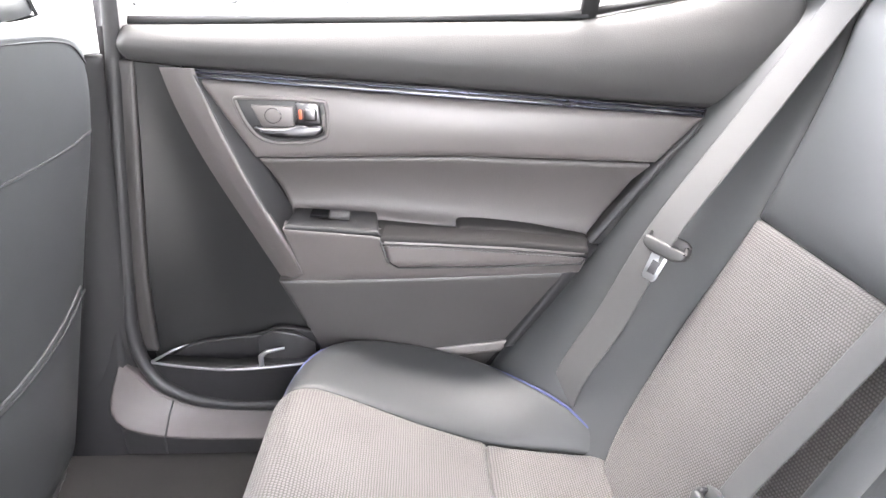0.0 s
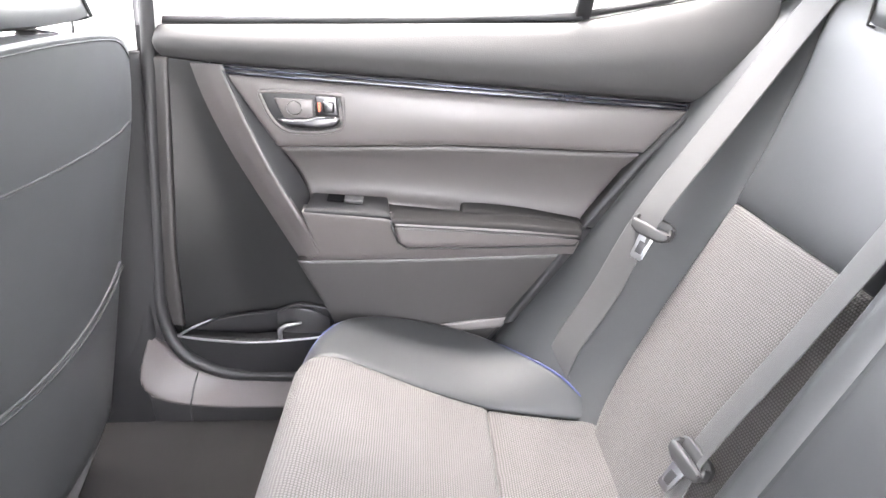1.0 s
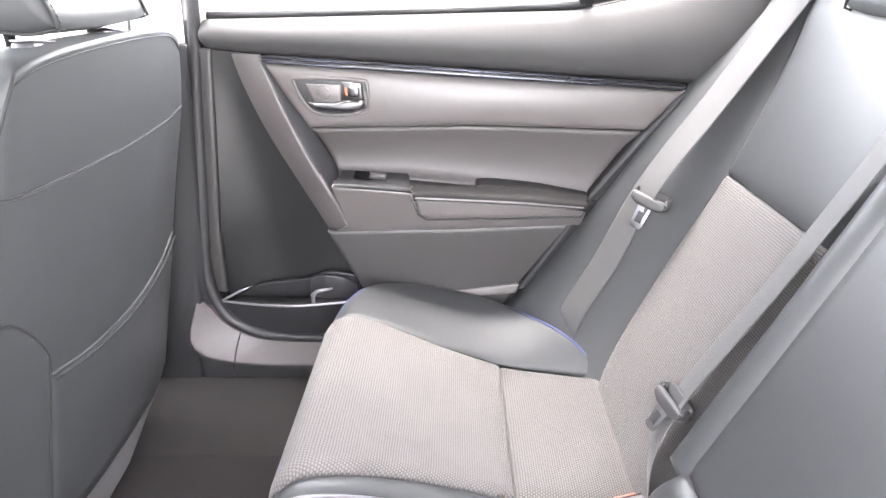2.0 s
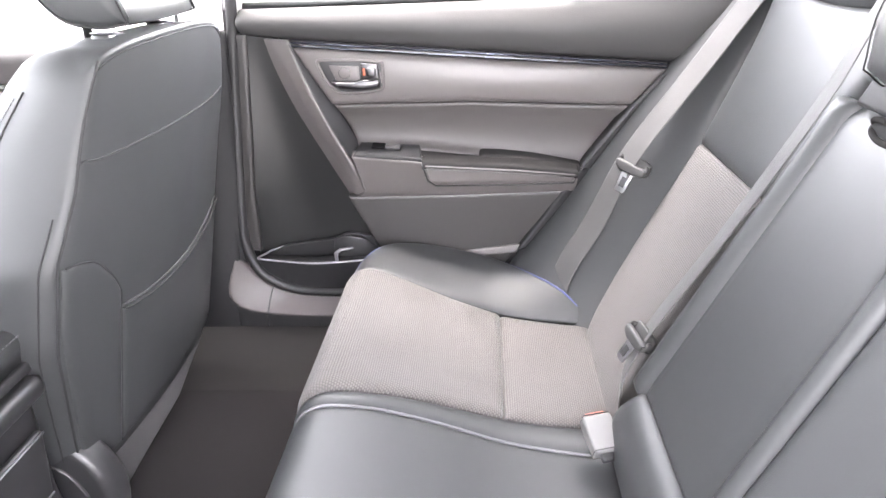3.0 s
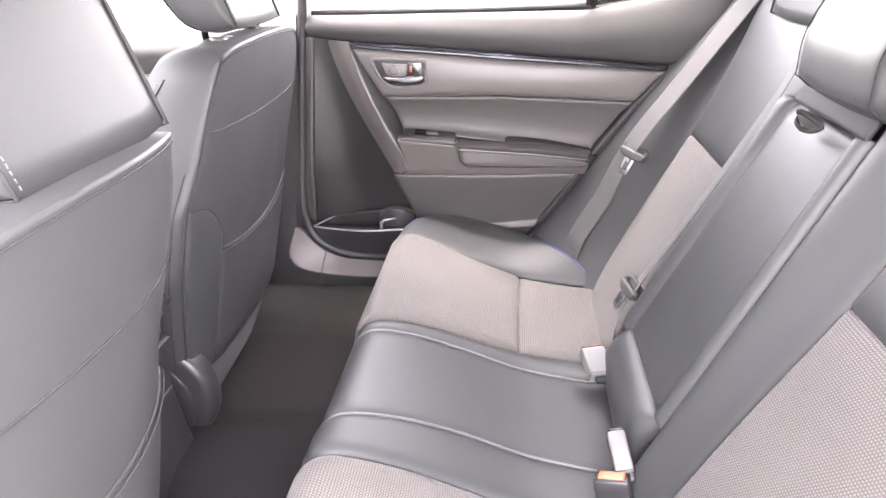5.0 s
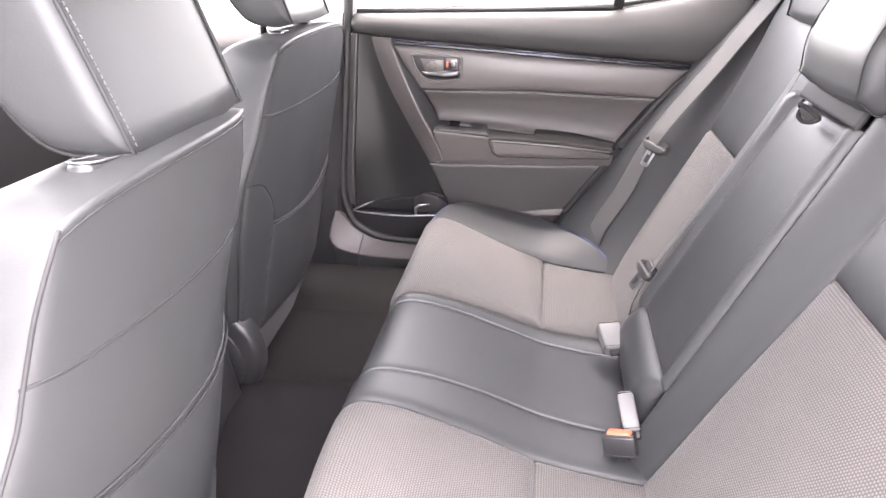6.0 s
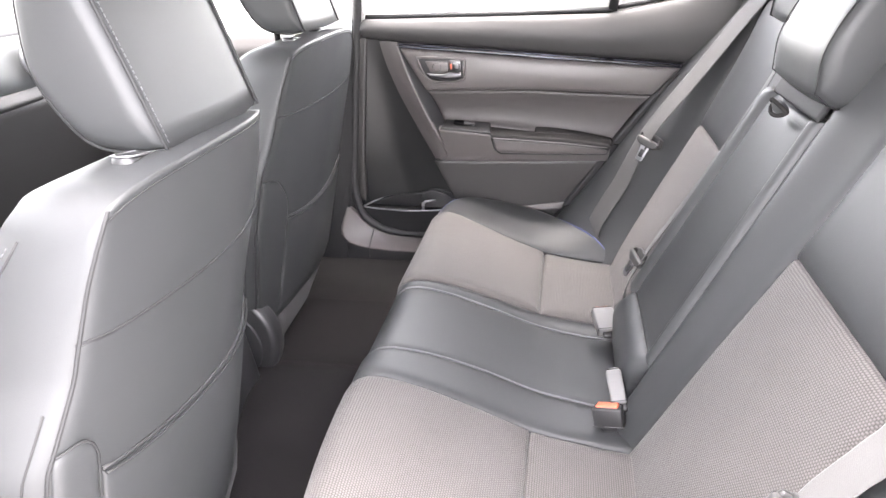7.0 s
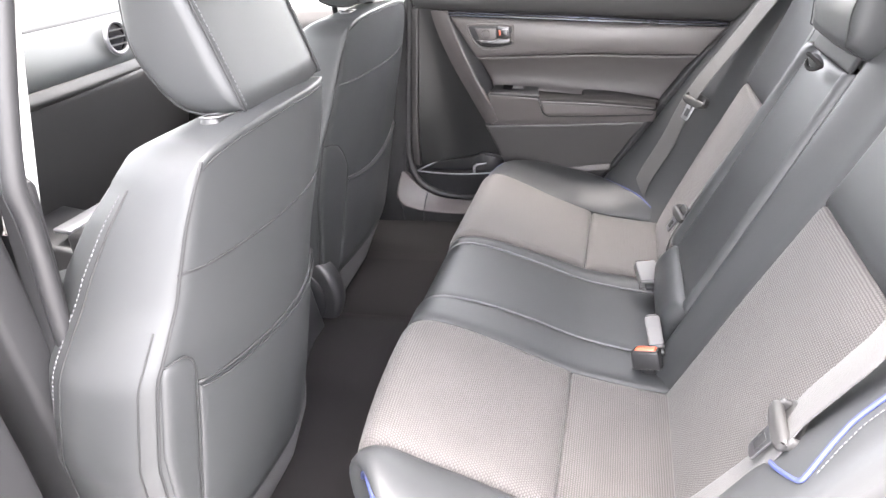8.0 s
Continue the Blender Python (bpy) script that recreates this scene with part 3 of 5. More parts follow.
N_REAR, N_SIDE, N_FRONT = 44, 26, 22
RING = N_REAR + 2 * N_SIDE + N_FRONT
Z_LOW = 0.19


def front_seat(slide, wide, recess, taper, flap_in, flap_z, lip_z, sag, slant):
    """slide: shift of the whole seat; wide: extra width on its right; recess: how far its right edge lies ahead;
    flap_in, flap_z: inner edge and height of the flap; lip_z: height of the pocket's lip; sag: droop of the cross seam;
    slant: how far the flap's top falls towards its inner edge."""
    base = (-0.45, SEAT_MID, FLOOR)
    th = thing("front_seat", base, "black leatherette front seat with map pocket on its back", "car seat", "front seats")
    rear = (1, 0, 0)

    def half(z, s):
        return float(np.interp(z, HALF_Z, HALF_L if s < 0 else HALF_R)) + (wide - taper * (1 - float(np.interp(z, (0.54, 0.70), (0, 1)))) if s > 0 else 0)

    def rear_x(y, z):
        s = -1 if y < SEAT_MID else 1
        r = min(1, abs(y - SEAT_MID) / half(z, s))
        return edge_x(z) + 0.016 * (1 - r ** 2.2) - (recess * r ** 2.4 if s > 0 else 0)

    def front_x(z, t):
        return float(np.interp(z, FRONT_Z, FRONT_X)) + 0.02 * (1 - t * t)

    def ring_at(v):
        """One level of the back: along the rear from the left corner, the right side, the front, the left side."""
        pts = []
        zc = lambda y: Z_LOW + (crest(y) - Z_LOW) * v
        zm = zc(SEAT_MID)
        drop = 0.024 * v ** 6
        round_off = 0.022 * max(0.0, (v - 0.7) / 0.3) ** 3
        yl, yr = SEAT_MID - half(zm, -1), SEAT_MID + half(zm, 1)
        for i in range(N_REAR):
            y = yl + round_off + (yr - yl - 2 * round_off) * i / N_REAR
            pts.append((rear_x(y, zc(y)), y, zc(y)))

        def wing(s, u):
            y0 = yr if s > 0 else yl
            z = zc(y0)
            x0, x1 = rear_x(y0, z), front_x(z, 1)
            bulge = 0.024 * math.sin(math.pi * u ** 0.8) * (0.3 + 0.7 * math.sin(math.pi * min(1, v * 1.05)))
            return x0 + (x1 - x0) * u, y0 + s * (bulge - 0.03 * u * u) - s * round_off, z - drop * u
        pts += [wing(1, i / N_SIDE) for i in range(N_SIDE)]
        fr, fl = wing(1, 1), wing(-1, 1)
        for i in range(N_FRONT):
            u = i / N_FRONT
            y = fr[1] + (fl[1] - fr[1]) * u
            pts.append((front_x(zc(y), 2 * u - 1), y, zc(y) - drop))
        pts += [wing(-1, 1 - i / N_SIDE) for i in range(N_SIDE)]
        return closed_blur(pts, 0.013)

    levels = list(np.linspace(0, 0.94, 40)) + [0.96, 0.975, 0.99, 1.0]
    rings = [ring_at(v) for v in levels]
    top = rings[-1]
    # rounded crown over the last level
    mid_line = []
    for x, y, z in top:
        lo, hi = top[:, 1].min() + 0.055, top[:, 1].max() - 0.055
        yy = min(max(y, lo), hi)
        band = top[np.abs(top[:, 1] - yy) < 0.014]
        mid_line.append((0.5 * (band[:, 0].min() + band[:, 0].max()), yy, 0.5 * (band[:, 2].min() + band[:, 2].max())))
    mid_line = np.array(mid_line)
    crown = []
    for a in np.linspace(0.12, 1, 10) * math.pi / 2:
        k, h = 1 - (2 * a / math.pi) ** 1.25, math.sin(a)
        r = top.copy()
        r[:, :2] = mid_line[:, :2] + (top[:, :2] - mid_line[:, :2]) * k
        r[:, 2] = (1 - h) * top[:, 2] + h * (mid_line[:, 2] + 0.010)
        crown.append(r)
    grid = np.array(rings + crown)
    for j in range(len(levels) - 3, len(grid)):
        grid[j] = closed_blur(grid[j], 0.008)
    rows = len(grid)
    verts = [tuple(p) for row in grid for p in row]
    faces = [(j * RING + i, j * RING + (i + 1) % RING, (j + 1) * RING + (i + 1) % RING, (j + 1) * RING + i) for j in range(rows - 1) for i in range(RING)]
    faces.append(tuple(reversed(range(RING))))
    shell = mesh_part("seat_back", verts, faces, LEATHER, th, "black leatherette seat back with rounded shoulders")
    bm = bmesh.new()
    bm.from_mesh(shell.data)
    bmesh.ops.recalc_face_normals(bm, faces=bm.faces)
    bm.to_mesh(shell.data)
    bm.free()
    body = grid[:len(levels)]

    def on(i, v, lift=0.0):
        """Point of the back at ring place i (rear 0 to 1, right side 1 to 2, front 2 to 3, left side 3 to 4) and level v."""
        k = int(i)
        starts = (0, N_REAR, N_REAR + N_SIDE, N_REAR + N_SIDE + N_FRONT, RING)
        c = starts[min(k, 3)] + (i - min(k, 3)) * (starts[min(k, 3) + 1] - starts[min(k, 3)])
        j = float(np.interp(v, levels, range(len(levels))))
        j0 = min(int(j), len(levels) - 2)
        i0 = int(math.floor(c))
        f, g = j - j0, c - i0

        def at(jj, ii):
            return body[jj][ii % RING]
        p = (at(j0, i0) * (1 - g) + at(j0, i0 + 1) * g) * (1 - f) + (at(j0 + 1, i0) * (1 - g) + at(j0 + 1, i0 + 1) * g) * f
        if lift:
            n = np.cross(at(j0, i0 + 1) - at(j0, i0 - 1), at(j0 + 1, i0) - at(j0, i0))
            p = p + lift * n / max(np.linalg.norm(n), 1e-12)
        return p

    def level(y, z):
        return (z - Z_LOW) / (crest(y) - Z_LOW)

    def place(y, z):
        v = level(y, z)
        zm = Z_LOW + (crest(SEAT_MID) - Z_LOW) * v
        yl, yr = SEAT_MID - half(zm, -1), SEAT_MID + half(zm, 1)
        return (y - yl) / (yr - yl), v

    def patch(zl, zh, y0, y1, lift):
        def fn(u, v):
            y = y1 if y0 is None else y0 + (y1 - y0) * u
            for _ in range(3):
                z = zl(y) + (zh(y) - zl(y)) * v
                if y0 is None:
                    y = SEAT_MID - half(z, -1) + 0.006 + (y1 - SEAT_MID + half(z, -1) - 0.006) * u
            i, lv = place(y, z)
            return on(min(max(i, 0.005), 0.985), lv, lift)
        return fn

    seam = lambda y: 0.653 - sag * math.cos(6.6 * (y - SEAT_MID))
    pocket_z = lambda y: lip_z + 0.033 * ((y - SEAT_MID) / 0.21) ** 2
    pl, pr = flap_in + 0.005, SEAT_MID + 0.165 + wide - taper
    across_y = np.linspace(SEAT_MID - half(0.65, -1) + 0.003, SEAT_MID + half(0.65, 1) - 0.006, 34)
    tube("cross_seam", [tuple(on(*place(y, seam(y)), 0.0003)) for y in across_y], 0.0014, LEATHER_SEAM, shell, "raised seam across the back")
    tube("seam_groove", [tuple(on(*place(y, seam(y) - 0.0022), 0.0001)) for y in across_y], 0.0011, RUBBER, shell)
    pocket = sheet("map_pocket", patch(lambda y: 0.205, lambda y: pocket_z(y) - 0.004, pl, pr, 0.0012), LEATHER, th, 14, 10, 0.003, 0.012, 0.001, 0.0025,
                   out=rear, label="sagging leatherette map pocket", crown=0.005)
    tube("pocket_lip", [tuple(on(place(y, pocket_z(y) - 0.004)[0], place(y, pocket_z(y) - 0.004)[1], 0.0062)) for y in np.linspace(pl, pr, 24)], 0.0014, LEATHER_SEAM, pocket)
    tube("pocket_gap", [tuple(on(place(y, pocket_z(y))[0], place(y, pocket_z(y))[1], 0.0012)) for y in np.linspace(pl, pr, 24)], 0.0022, RUBBER, pocket, "dark gap behind the pocket lip")
    fa, fc = SEAT_MID - 0.262, flap_in

    def flap_top(y):
        t = min(max((y - fa) / (fc - fa), 0.0), 1.0)
        return flap_z + slant * (0.2 - 1.1 * t * t) - (0.034 - 0.3 * slant) * t ** 5
    flap = sheet("side_flap", patch(lambda y: 0.205, flap_top, None, fc, 0.0012), LEATHER, th, 10, 16, 0.003, 0.012, 0.001, 0.0025, out=rear, label="leatherette flap beside the pocket")
    zz = list(np.linspace(0.205, flap_top(fc), 16))
    rim = [(fc, z) for z in zz] + [(y, flap_top(y)) for y in np.linspace(fc, fa, 14)][1:]
    tube("flap_edge", [tuple(on(place(y, z)[0], place(y, z)[1], 0.0022)) for y, z in rim], 0.0014, LEATHER_SEAM, flap)
    for s, edge in ((-1, 4.0 - 1e-6), (1, 1.0)):
        sgn = -1 if s < 0 else 1
        tube("edge_piping", [tuple(on(edge, v, 0.0006)) for v in np.linspace(0.08, 1.0, 46)], 0.0018, LEATHER_SEAM, shell)
        tube("twin_seam", [tuple(on(edge + sgn * 0.10, v, 0.0003)) for v in np.linspace(0.08, 0.74, 36)], 0.0012, LEATHER_SEAM, shell)
        tube("side_seam", [tuple(on(edge + sgn * 0.66, v, 0.0003)) for v in np.linspace(0.15, 1.0, 36)], 0.0014, LEATHER_SEAM, shell)
        stitches("stitching", [tuple(on(edge + sgn * 0.74, v, 0.0004)) for v in np.linspace(0.30, 1.0, 40)], 0.006, 0.004, 0.0008, shell)
    tube("crest_piping", [tuple(on(i, 0.985, 0.0006)) for i in np.linspace(0.0, 0.985, 40)], 0.0010, LEATHER_SEAM, shell)
    # hem of the back, hanging behind the cushion
    hl, hr = SEAT_MID - 0.225, SEAT_MID + 0.180 + wide - taper
    sheet("hem", coons([(-0.408, hl + 0.055, 0.066), (-0.397, SEAT_MID - 0.06, 0.095), (-0.392, SEAT_MID + 0.07, 0.112), (-0.410, hr, 0.142)], [(-0.382, hl + 0.01, 0.205), (-0.366, SEAT_MID, 0.198), (-0.398, hr, 0.205)],
                       [(-0.408, hl + 0.055, 0.066), (-0.394, hl + 0.030, 0.13), (-0.382, hl + 0.01, 0.205)], [(-0.410, hr, 0.142), (-0.398, hr, 0.205)]), HEM, th, 10, 5, 0, 0.008, 0.002, 0.006, out=rear, label="grey cloth hem")

    def pad(u, v):
        t = 2 * u - 1
        return np.array((-0.50 - 0.50 * v, SEAT_MID + 0.22 * t + wide * 0.5, 0.345 + 0.04 * v - 0.10 * max(0, v - 0.85) / 0.15 + 0.02 * abs(t) ** 3))
    sheet("seat_cushion", pad, LEATHER, th, 12, 12, 0.004, 0.03, 0.02, 0.12, out=(0, 0, 1))
    for s in (-1, 1):
        yo = SEAT_MID - 0.225 if s < 0 else SEAT_MID + 0.180 + wide
        if s < 0:
            ring = [(-0.420 + 0.090 * math.cos(a), 0.180 + 0.104 * math.sin(a)) for a in np.linspace(0, 2 * math.pi, 40, endpoint=False)]
            m = Matrix(((1, 0, 0, 0), (0, 0, s, yo - s * 0.02), (0, 1, 0, 0), (0, 0, 0, 1)))
            cover = part("recliner_cover", prism(ring, 0.050, 0.016, m, 4, True), BLACK_PLASTIC, th, "black plastic recliner cover")
            dish = [(-0.426 + 0.062 * math.cos(a), 0.172 + 0.076 * math.sin(a)) for a in np.linspace(0, 2 * math.pi, 40, endpoint=False)]
            m = Matrix(((1, 0, 0, 0), (0, 0, s, yo + s * 0.026), (0, 1, 0, 0), (0, 0, 0, 1)))
            part("rail_end", block((0.034, 0.014, 0.010), pose(-0.418, -0.424, 0.099), 0.003), SHELL, th, "small pale rail end cap")
            part("cover_dish", prism(dish, 0.008, 0.003, m, 2, True), BLACK_PLASTIC, cover)
        part("side_shield", block((0.52, 0.03, 0.12), pose(-0.72, yo + s * 0.005, 0.27), 0.012), BLACK_PLASTIC, th)
        part("seat_rail", block((0.62, 0.04, 0.045), pose(-0.80, yo - s * 0.05, FLOOR + 0.024), 0.006), BLACK_PLASTIC, th, "black seat rail")
        guide = [(-0.022, -0.012), (0.022, -0.012), (0.026, 0), (0.022, 0.012), (-0.022, 0.012), (-0.026, 0)]
        collar = part("post_guide", prism(guide, 0.022, 0.004, pose(-0.287, -0.158 + s * 0.073, 0.757, 0, 8, 90)), BLACK_PLASTIC, th, "black post guide")
        tube("guide_rim", [tuple(pose(-0.287, -0.158 + s * 0.073, 0.757, 0, 8, 90) @ Vector((a * 0.93, b * 0.93, 0.0225))) for a, b in guide], 0.0011, SILVER, collar, "bright rim of the guide", 6, True)
    th.location = Vector(base) + Vector(slide)
    return th


front_seat((0, 0, 0), 0.022, 0.045, 0.024, -0.371, 0.562, 0.472, 0.016, 0.0)
front_seat(SLIDE, 0.062, 0.010, 0.0, -0.312, 0.530, 0.416, 0.004, 0.06)
near_rest = headrest("headrest", -0.102, 0.119, NEAR_REST, "black leatherette front headrest with pale stitched edges")
copy_thing(near_rest, Matrix.Translation(Vector((NEAR_REST[0][0], -0.102, 0.74)) + Vector(SLIDE) + Vector((0.0, -0.01, 0.012))))
CENTRE_REST = [(0.450, 0.755), (0.488, 0.735), (0.555, 0.77), (0.60, 0.85), (0.60, 0.90), (0.56, 0.92), (0.50, 0.90), (0.455, 0.82)]
headrest("headrest", 0.265, 0.115, CENTRE_REST, "low black leatherette headrest above the centre seat", posts=False, post_to=0.72, seam=0.0010)
SIDE_REST = [(0.535, 0.80), (0.58, 0.79), (0.64, 0.83), (0.66, 0.93), (0.655, 1.0), (0.62, 1.02), (0.575, 0.98), (0.545, 0.89)]
headrest("headrest", 0.635, 0.125, SIDE_REST, "black leatherette rear headrest", post_to=0.78)
headrest("headrest", -0.095, 0.125, SIDE_REST, "black leatherette rear headrest", post_to=0.78)

# ---- rear door on the far side ----
door = thing("rear_door", (0.0, 0.95, 0.16), "closed rear car door with charcoal trim, armrest and map pocket", "car door")
IN = (0, -1, 0)


def L3(*pts):
    return [tuple(p) for p in pts]


# padded upper roll below the window
sheet("upper_trim", coons(L3((-0.402, 0.948, 0.752), (-0.303, 0.948, 0.739), (0.0, 0.948, 0.713), (0.415, 0.948, 0.676), (0.52, 0.948, 0.675)),
                          L3((-0.397, 0.945, 0.793), (0.221, 0.945, 0.797), (0.40, 0.945, 0.83), (0.52, 0.945, 0.875)),
                          smooth_line(L3((-0.402, 0.948, 0.752), (-0.4015, 0.934, 0.757), (-0.40, 0.924, 0.772), (-0.397, 0.945, 0.793)), 4),
                          smooth_line(L3((0.52, 0.948, 0.675), (0.52, 0.930, 0.69), (0.52, 0.920, 0.77), (0.52, 0.945, 0.875)), 4)), TRIM_UPPER, door, 24, 12, 0.007, 0.022, 0.006, 0.02, out=IN, label="padded dark upper trim")
# two bright lines set in a gloss black strip
sheet("gloss_strip", coons(L3((-0.300, 0.926, 0.724), (0.05, 0.926, 0.694), (0.400, 0.926, 0.666)), L3((-0.304, 0.930, 0.738), (0.05, 0.930, 0.708), (0.405, 0.930, 0.676)),
                           L3((-0.300, 0.926, 0.724), (-0.304, 0.930, 0.738)), L3((0.400, 0.926, 0.666), (0.405, 0.930, 0.676))), GLOSS_BLACK, door, 20, 3, 0.001, 0.003, 0.001, 0.008, out=IN, label="gloss black strip")
for dz, y in ((0.006, 0.9245), (-0.0005, 0.9235)):
    tube("bright_line", L3((-0.300, y, 0.7265 + dz), (0.05, y, 0.6975 + dz), (0.398, y, 0.668 + dz)), 0.0010, INLAY, door, "thin bright inlay")
# satin panel with the handle
sheet("handle_panel", coons(L3((-0.232, 0.926, 0.614), (0.045, 0.926, 0.614), (0.339, 0.927, 0.600)), L3((-0.300, 0.926, 0.723), (0.05, 0.926, 0.693), (0.400, 0.926, 0.665)),
                            L3((-0.232, 0.926, 0.614), (-0.300, 0.926, 0.723)), L3((0.339, 0.927, 0.600), (0.400, 0.926, 0.665))), TRIM_GREY, door, 22, 14, 0.003, 0.010, 0.004, out=IN, label="charcoal satin panel", crown=0.008)
# soft concave insert
sheet("soft_insert", coons(L3((-0.188, 0.930, 0.528), (-0.066, 0.930, 0.520), (0.08, 0.930, 0.500), (0.249, 0.930, 0.478)), L3((-0.229, 0.929, 0.610), (0.045, 0.929, 0.610), (0.336, 0.929, 0.596)),
                           smooth_line(L3((-0.188, 0.930, 0.528), (-0.192, 0.943, 0.536), (-0.198, 0.949, 0.548), (-0.207, 0.948, 0.568), (-0.219, 0.940, 0.592), (-0.229, 0.929, 0.610)), 5), smooth_line(L3((0.249, 0.930, 0.478), (0.257, 0.943, 0.490), (0.269, 0.949, 0.506), (0.291, 0.948, 0.536), (0.316, 0.940, 0.570), (0.336, 0.929, 0.596)), 5)), TRIM_SOFT, door, 22, 16, 0.001, 0.008, 0.004, out=IN, label="soft concave insert")
# rear edge lip
sheet("edge_lip", coons(L3((0.249, 0.925, 0.478), (0.285, 0.935, 0.470)), L3((0.405, 0.925, 0.668), (0.44, 0.94, 0.675)), L3((0.249, 0.925, 0.478), (0.336, 0.922, 0.592), (0.405, 0.925, 0.668)),
                        L3((0.285, 0.935, 0.470), (0.36, 0.935, 0.585), (0.44, 0.94, 0.675))), RUBBER, door, 4, 12, 0.004, 0.008, 0.004, out=IN, label="dark rear edge lip")
tube("lip_line", L3((0.250, 0.9185, 0.474), (0.337, 0.9155, 0.589), (0.406, 0.9185, 0.665)), 0.0012, LEATHER_SEAM, door, "thin raised line on the lip")
sheet("edge_lip", coons(L3((0.130, 0.928, 0.300), (0.165, 0.94, 0.300)), L3((0.249, 0.922, 0.478), (0.285, 0.935, 0.470)), L3((0.130, 0.928, 0.300), (0.249, 0.922, 0.478)),
                        L3((0.165, 0.94, 0.300), (0.285, 0.935, 0.470))), TRIM_DARK, door, 4, 12, 0.003, 0.008, 0.004, out=IN, label="dark rear edge lip")
# armrest: top, switch panel, stitched pad, face
sheet("armrest_top", coons(L3((-0.195, 0.889, 0.521), (-0.059, 0.887, 0.510), (0.08, 0.885, 0.500), (0.239, 0.892, 0.482)), L3((-0.188, 0.948, 0.529), (-0.066, 0.948, 0.521), (0.08, 0.948, 0.503), (0.249, 0.946, 0.480)),
                           L3((-0.195, 0.889, 0.521), (-0.188, 0.948, 0.529)), L3((0.239, 0.892, 0.482), (0.249, 0.946, 0.480))), TRIM_PAD, door, 16, 5, 0.000, 0.006, 0.003, 0.004, out=(0, -0.3, 1), label="armrest top")
sheet("switch_panel", coons(L3((-0.193, 0.887, 0.523), (-0.060, 0.886, 0.512)), L3((-0.186, 0.944, 0.533), (-0.066, 0.944, 0.525)), L3((-0.193, 0.887, 0.523), (-0.186, 0.944, 0.533)),
                            L3((-0.060, 0.886, 0.512), (-0.066, 0.944, 0.525))), TRIM_DARK, door, 8, 5, 0.003, 0.004, 0.001, 0.004, out=(0, -0.3, 1), label="black window switch panel")
part("window_switch", block((0.030, 0.018, 0.007), pose(-0.118, 0.917, 0.5305, 10, 5, 0), 0.002), SWITCH, door, "grey window switch")
part("switch_well", block((0.026, 0.020, 0.004), pose(-0.146, 0.917, 0.5335, 10, 5, 0), 0.001), MATT_BLACK, door, "black switch well")
sheet("pad_top", coons(L3((-0.059, 0.881, 0.507), (0.053, 0.8790, 0.501), (0.13, 0.8790, 0.497), (0.242, 0.887, 0.482)), L3((-0.060, 0.927, 0.513), (0.053, 0.927, 0.506), (0.13, 0.928, 0.503), (0.248, 0.932, 0.484)),
                       L3((-0.059, 0.881, 0.507), (-0.060, 0.927, 0.513)), L3((0.242, 0.887, 0.482), (0.248, 0.932, 0.484))), TRIM_PAD, door, 18, 5, 0.003, 0.007, 0.003, 0.01, out=(0, -0.3, 1), label="padded armrest top")
part("grip_slot", block((0.105, 0.014, 0.006), pose(-0.004, 0.936, 0.508, 0, 4.5, 0), 0.002), RUBBER, door, "dark pull grip slot")
sheet("pad_back", coons(L3((0.052, 0.912, 0.506), (0.13, 0.913, 0.502), (0.249, 0.918, 0.484)), L3((0.050, 0.949, 0.514), (0.085, 0.949, 0.513), (0.16, 0.949, 0.503), (0.252, 0.947, 0.484)),
                        L3((0.052, 0.912, 0.506), (0.050, 0.949, 0.514)), L3((0.249, 0.918, 0.484), (0.252, 0.947, 0.484))), TRIM_PAD, door, 12, 5, 0.004, 0.008, 0.002, 0.01, out=(0, -0.3, 1), label="raised back of the armrest pad")
sheet("stitched_pad", coons(L3((-0.034, 0.893, 0.459), (0.10, 0.892, 0.459), (0.231, 0.896, 0.460)), L3((-0.058, 0.884, 0.507), (0.05, 0.882, 0.501), (0.13, 0.882, 0.495), (0.241, 0.890, 0.480)),
                            L3((-0.034, 0.893, 0.459), (-0.048, 0.886, 0.470), (-0.058, 0.884, 0.507)), L3((0.231, 0.896, 0.460), (0.238, 0.893, 0.466), (0.241, 0.890, 0.480))), TRIM_GREY, door, 16, 8, 0.004, 0.007, 0.003, out=IN, label="padded armrest face with pale stitching")
tube("pad_seam", L3((-0.056, 0.8795, 0.499), (0.05, 0.8775, 0.493), (0.13, 0.878, 0.487), (0.239, 0.886, 0.474)), 0.0011, LEATHER_SEAM, door)
stitches("stitching", L3((-0.055, 0.8795, 0.495), (0.05, 0.8775, 0.489), (0.13, 0.878, 0.483), (0.239, 0.8865, 0.470)), 0.0055, 0.0038, 0.0008, door)
tube("pad_groove", L3((0.2385, 0.8905, 0.472), (0.2335, 0.8935, 0.458), (0.10, 0.8905, 0.4565), (-0.035, 0.8915, 0.4565), (-0.050, 0.884, 0.470), (-0.0595, 0.882, 0.506)), 0.0016, RUBBER, door, "dark groove round the pad")
sheet("armrest_face", coons(L3((-0.200, 0.921, 0.425), (0.0, 0.920, 0.426), (0.240, 0.925, 0.430)), L3((-0.196, 0.8855, 0.520), (-0.060, 0.8840, 0.507), (-0.02, 0.891, 0.490), (0.08, 0.896, 0.478), (0.243, 0.903, 0.466)),
                            L3((-0.200, 0.921, 0.425), (-0.178, 0.912, 0.440), (-0.188, 0.899, 0.480), (-0.196, 0.8855, 0.520)), L3((0.240, 0.925, 0.430), (0.243, 0.912, 0.450), (0.243, 0.903, 0.466))), TRIM_GREY, door, 18, 10, 0.000, 0.006, 0.002, 0.02, out=IN, label="charcoal satin armrest face")
